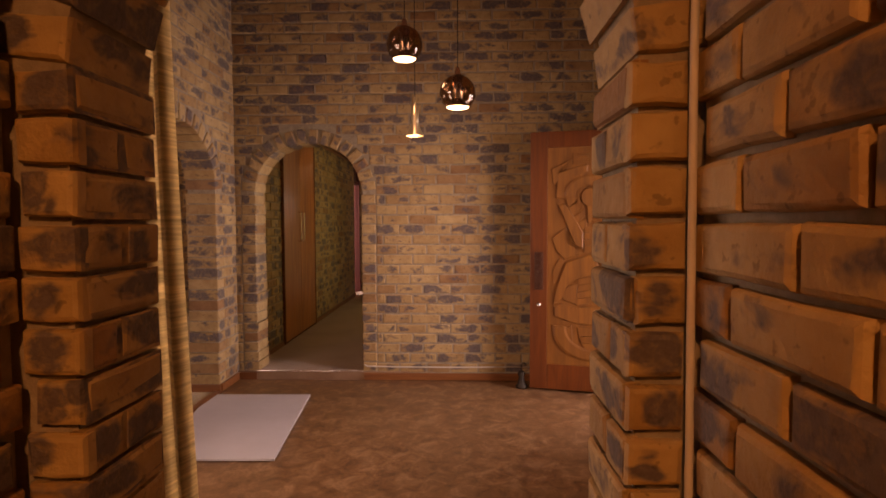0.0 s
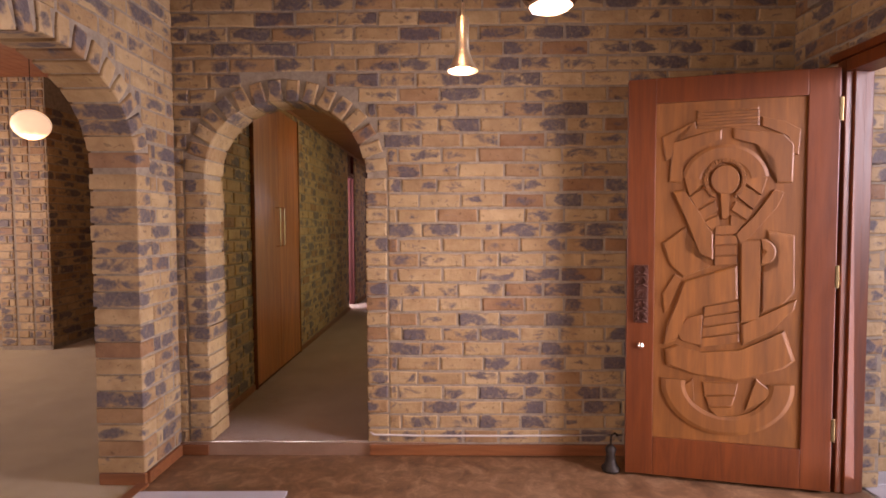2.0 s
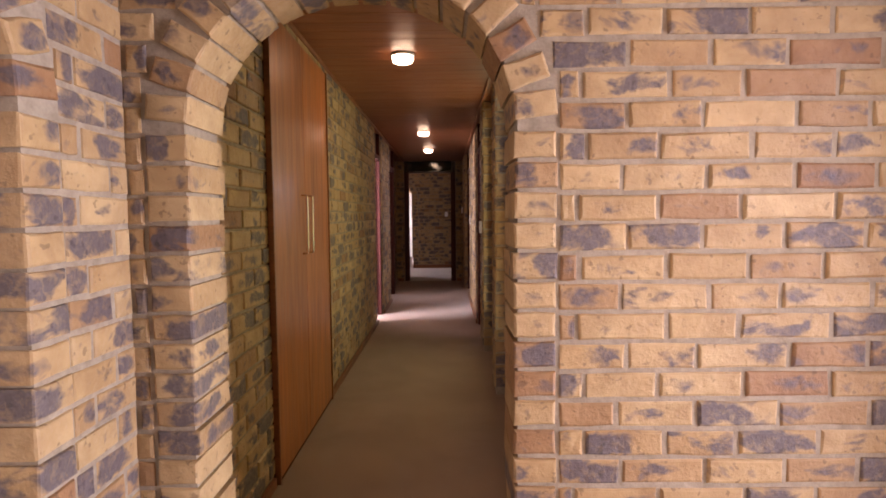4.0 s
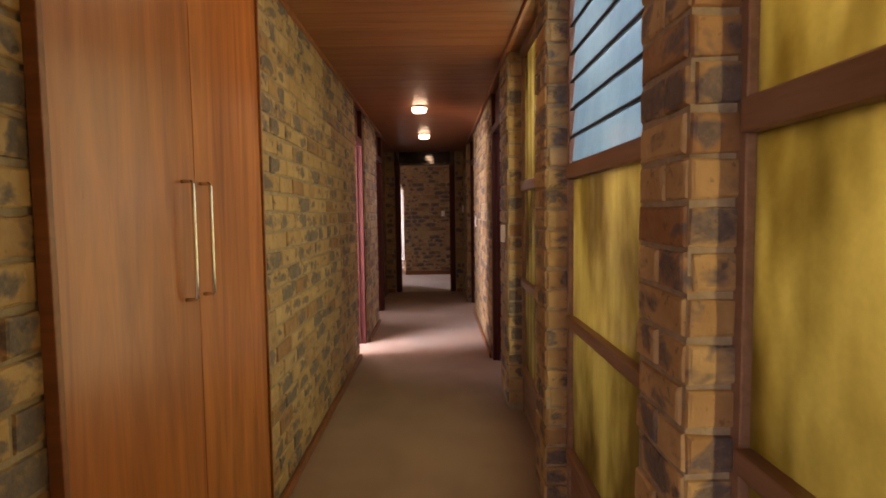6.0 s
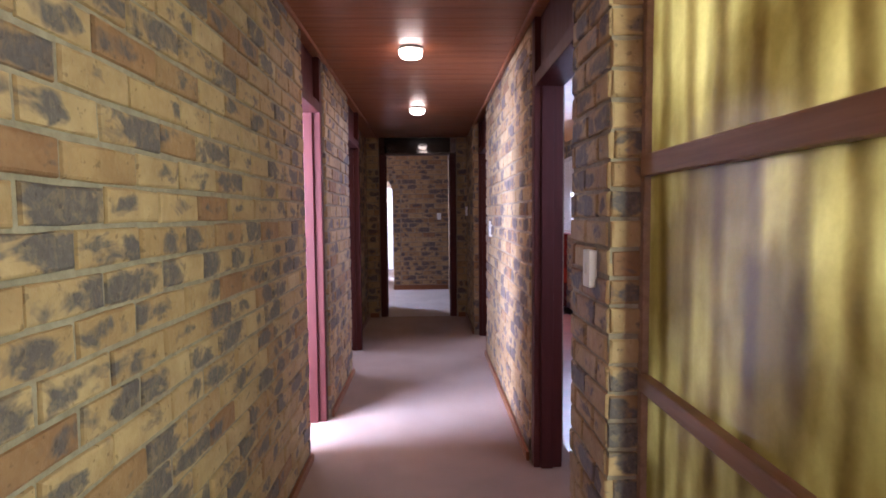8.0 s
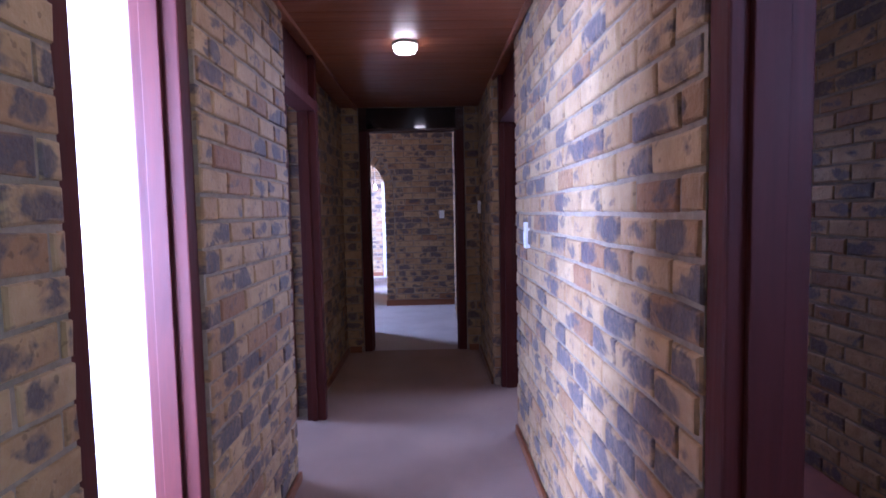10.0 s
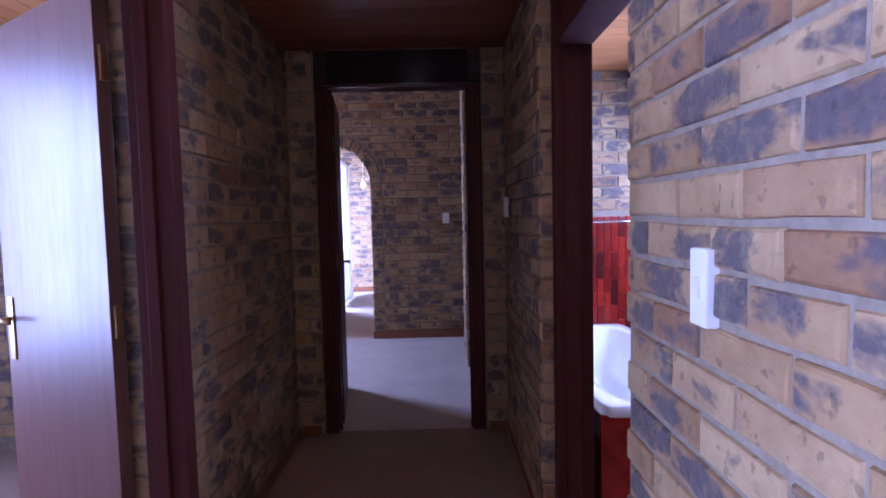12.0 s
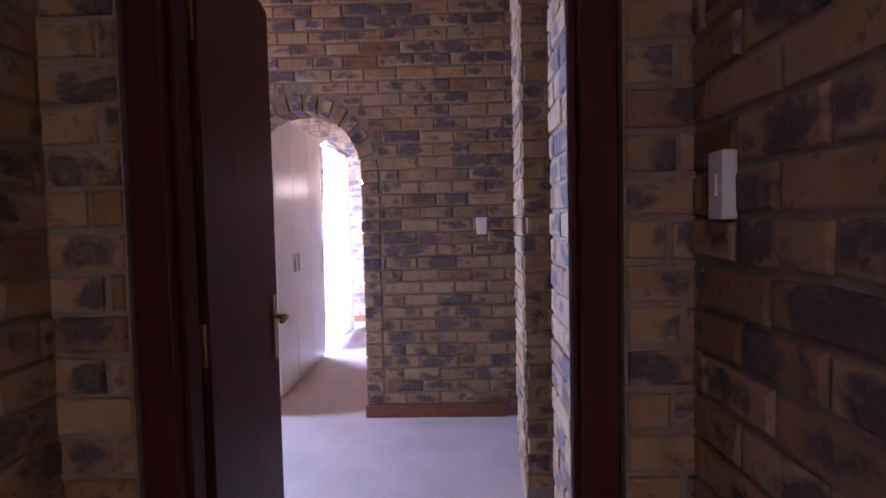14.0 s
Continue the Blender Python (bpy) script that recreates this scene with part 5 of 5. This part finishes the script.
# ---- bathroom ----
def bath():
    ob = empty("bathtub", (-0.22, 13.75, COR_Z))
    W, L, H = 0.66, 1.68, 0.52
    bm = bmesh.new()
    seg = 32

    def ring(inset, z, rad):
        pts = []
        for k in range(seg):
            a = 2 * math.pi * k / seg
            sx, sy = math.copysign(abs(math.cos(a)) ** rad, math.cos(a)), math.copysign(abs(math.sin(a)) ** rad, math.sin(a))
            pts.append(bm.verts.new((W / 2 + (W / 2 - inset) * sx, L / 2 + (L / 2 - inset) * sy, z)))
        return pts

    rings = [ring(0.0, H - 0.05, 0.12), ring(0.0, H - 0.008, 0.12), ring(0.008, H, 0.12), ring(0.055, H, 0.3), ring(0.07, H - 0.01, 0.35), ring(0.10, 0.22, 0.4), ring(0.15, 0.14, 0.5), ring(0.29, 0.12, 0.6)]
    for a, b in zip(rings, rings[1:]):
        for k in range(seg):
            bm.faces.new((a[k], a[(k + 1) % seg], b[(k + 1) % seg], b[k]))
    bm.faces.new(rings[-1])
    bmesh.ops.recalc_face_normals(bm, faces=bm.faces)
    part("basin", bm, ENAMEL, ob, "glossy white enamel basin", smooth=True)
    part("end_panel", boxed(0.0, W, 0.012, 0.03, 0.0, H - 0.045), RED_TILE, ob, "red tiled end panel")
    part("side_panel", boxed(W - 0.03, W - 0.012, 0.03, L - 0.01, 0.0, H - 0.045), RED_TILE, ob, "red tiled side panel")
    gx = W - 0.125
    part("grab_handle", tube([(gx, 0.62, H - 0.075), (gx, 0.625, H - 0.025), (gx - 0.01, 0.66, H - 0.005), (gx - 0.015, 0.74, H - 0.01), (gx - 0.02, 0.80, H - 0.035), (gx, 0.82, H - 0.075)], 0.011, 10), CHROME, ob, "bent chrome grab handle", smooth=True)
    return tagged(ob, "white enamel bathtub with red tiled panels and chrome grab handle", "bathtub")


RED_TILE = plain_material("glazed_red_tile", (0.36, 0.028, 0.014), 0.22, 0.0, 0.45, 9.0)
bath()
dado = tagged(part("dado_backing", boxed(-0.27, 0.998, 15.462, 15.499, COR_Z, 1.37), RED_TILE), kind="structure")


def red_tile_material():
    m, t, b = nodes_of("red_wall_tile", 0.18)
    r = each_random(t)
    p = position(t)
    c = ramp(t, r, (0.0, (0.34, 0.026, 0.011)), (0.45, (0.26, 0.018, 0.010)), (0.75, (0.15, 0.012, 0.009)), (0.93, (0.06, 0.008, 0.008)), (1.0, (0.30, 0.05, 0.02)))
    c = mix(t, 0.5, c, ramp(t, noise_tex(t, p, 16.0, 4.0, 0.6), (0.3, (0.5, 0.45, 0.45)), (0.7, (1, 1, 1))), "MULTIPLY")
    t.links.new(c, b.inputs["Base Color"])
    return m


RED_WALL = red_tile_material()
tm = bpy.data.meshes.new("tile")
v, f = brick_verts(0.050, 0.195, 0.012, 3)
tm.from_pydata(v, [], f)
tm.materials.append(RED_WALL)
for i in range(24):
    for j in range(8):
        z = COR_Z + j * 0.2 - (0.1 if i % 2 else 0.0) + 0.05
        if z >= 1.34:
            continue
        tall = min(1.0, (1.37 - z) / 0.2)
        ob = new("tile", tm)
        ob.parent, ob.matrix_basis = dado, pose(-0.265 + i * 0.0525, 15.453, z) @ Matrix.Diagonal((1, 1, tall, 1))
rail = empty("towel_rail", (0, 15.40, 1.335))
part("bar", tube([(0.02, 0, 0), (0.95, 0, 0)], 0.008, 10), CHROME, rail, smooth=True)
for x in (0.03, 0.94):
    part("bracket", boxed(x - 0.012, x + 0.012, -0.01, 0.06, -0.015, 0.015, bevel=0.003), CHROME, rail)
tagged(rail, "thin chrome towel rail along the top of the red tiles", "towel rail")

bw = empty("window_bathroom")
x = 1.06
y0, y1, z0, z1 = 13.5, 15.1, 1.33, 2.10
for dims in ((y0, y0 + 0.035, z0, z1), (y1 - 0.035, y1, z0, z1), (14.26, 14.30, z0 + 0.03, z1 - 0.03), (y0 + 0.035, y1 - 0.035, z0, z0 + 0.03), (y0 + 0.035, y1 - 0.035, z1 - 0.03, z1)):
    part("window_frame", boxed(x - 0.025, x + 0.025, *dims[:2], *dims[2:], bevel=0.003), WHITE, bw)
for k in range(6):
    b = boxed(-0.0025, 0.0025, 14.305, y1 - 0.04, -0.07, 0.07)
    b.transform(pose(x, 0, z0 + 0.085 + k * 0.12, 0, 14, 0))
    part("louvre_blade", b, LOUVRE, bw)
part("pane", boxed(x - 0.003, x + 0.003, y0 + 0.03, 14.26, z0 + 0.03, z1 - 0.03), LOUVRE, bw)
part("window_sill", boxed(0.93, 1.09, y0 - 0.03, y1 + 0.03, z0 - 0.035, z0 - 0.002, bevel=0.004), WHITE, bw)
part("curtain_rod", tube([(0.965, 13.4, 2.14), (0.965, 15.49, 2.14)], 0.009, 10), CHROME, bw)
tagged(bw, kind="structure")
curtain("curtain", 13.75, 14.80, 0.95, 1.13, 2.13, 9, 0.022, 0.0, NET, "white gathered net curtain with a pink trim beside the bathroom window", PINK_TRIM, "y", True)
curtain("curtain", 14.96, 15.44, 0.95, 1.13, 2.13, 7, 0.022, 0.02, NET, "white gathered net curtain with a pink trim beside the bathroom window", PINK_TRIM, "y", True)


# ---- bedroom and dressing room ----
def wardrobe(x, y0, y1, z0, h, n):
    ob = empty("wardrobe", (x, y0, z0))
    w = (y1 - y0) / n
    part("body", boxed(-0.45, -0.022, 0.0, y1 - y0, 0.0, h), WHITE, ob)
    for k in range(n):
        d = part("door", boxed(-0.020, 0.0, k * w + 0.003, (k + 1) * w - 0.003, 0.05, h - 0.02, bevel=0.004), WHITE, ob)
        part("handle", boxed(0.0, 0.018, k * w + (0.05 if k % 2 else w - 0.07), k * w + (0.07 if k % 2 else w - 0.05), 0.95, 1.10, bevel=0.003), CHROME, d)
    return tagged(ob, "white built-in wardrobe with tall plain doors", "wardrobe")


wardrobe(-2.33, 17.80, 19.2, COR_Z, 2.2, 3)
curtain("curtain", 19.45, 20.6, -2.35, COR_Z + 0.03, 2.25, 8, 0.05, 0.05, NET, "thin white full-length curtain glowing with daylight", None, "y", True)
skirting("baseboard_dressing", [(-2.6, 21.175), (-0.8, 21.175)], COR_Z, 0.085, 0.022)
bare = empty("hanging_bulb", (-1.94, 19.4, 1.82))
part("bulb", lathe([(0.001, 0.0), (0.018, 0.006), (0.028, 0.026), (0.026, 0.045), (0.014, 0.075), (0.013, 0.09), (0.001, 0.092)], 20), BULB, bare, "lit warm bulb", smooth=True)
part("holder", lathe([(0.001, 0.085), (0.016, 0.085), (0.017, 0.12), (0.006, 0.135), (0.001, 0.136)], 16), WHITE, bare, smooth=True)
part("flex", tube([(0, 0, 0.13), (0, 0, 3.0 - 1.82)], 0.003), WHITE, bare)
tagged(bare, "bare lit bulb hanging on a white flex", "hanging bulb")
bulb_lamp("lamp_light", (-1.94, 19.4, 1.78), 2.0, (1.0, 0.7, 0.4), 0.03)
post = part("wall_pilaster", boxed(-1.98, -1.86, 21.10, 21.195, COR_Z, 2.05, bevel=0.006), PLASTER)
tagged(post, kind="structure")

# ---- floors laid in pieces ----
hall_tiles = bpy.data.objects["floor_hall"]
tile_floor(hall_tiles, HALL_W + 0.12, HALL_E - 0.1, 2.1, HALL_N - 0.12, -0.005, 0.28, 45, CORK)
porch = bpy.data.objects["floor_porch"]
pm = bpy.data.meshes.new("paving_plank")
v, f = brick_verts(1.2, 0.145, 0.02, 2)
pm.from_pydata([(a, c, -b) for a, b, c in v], [], [q[::-1] for q in f])
pm.materials.append(PAVING)
for i in range(24):
    if i % 2:
        ob = new("paving_plank", pm)
        ob.parent, ob.matrix_basis = porch, pose(1.95, 2.05 + i * 0.15, 0.0) @ Matrix.Diagonal((0.49, 1, 1, 1))
    for j in range(4):
        ob = new("paving_plank", pm)
        ob.parent, ob.matrix_basis = porch, pose(1.95 + j * 1.21 + (0.6 if i % 2 else 0.0), 2.05 + i * 0.15, 0.0)
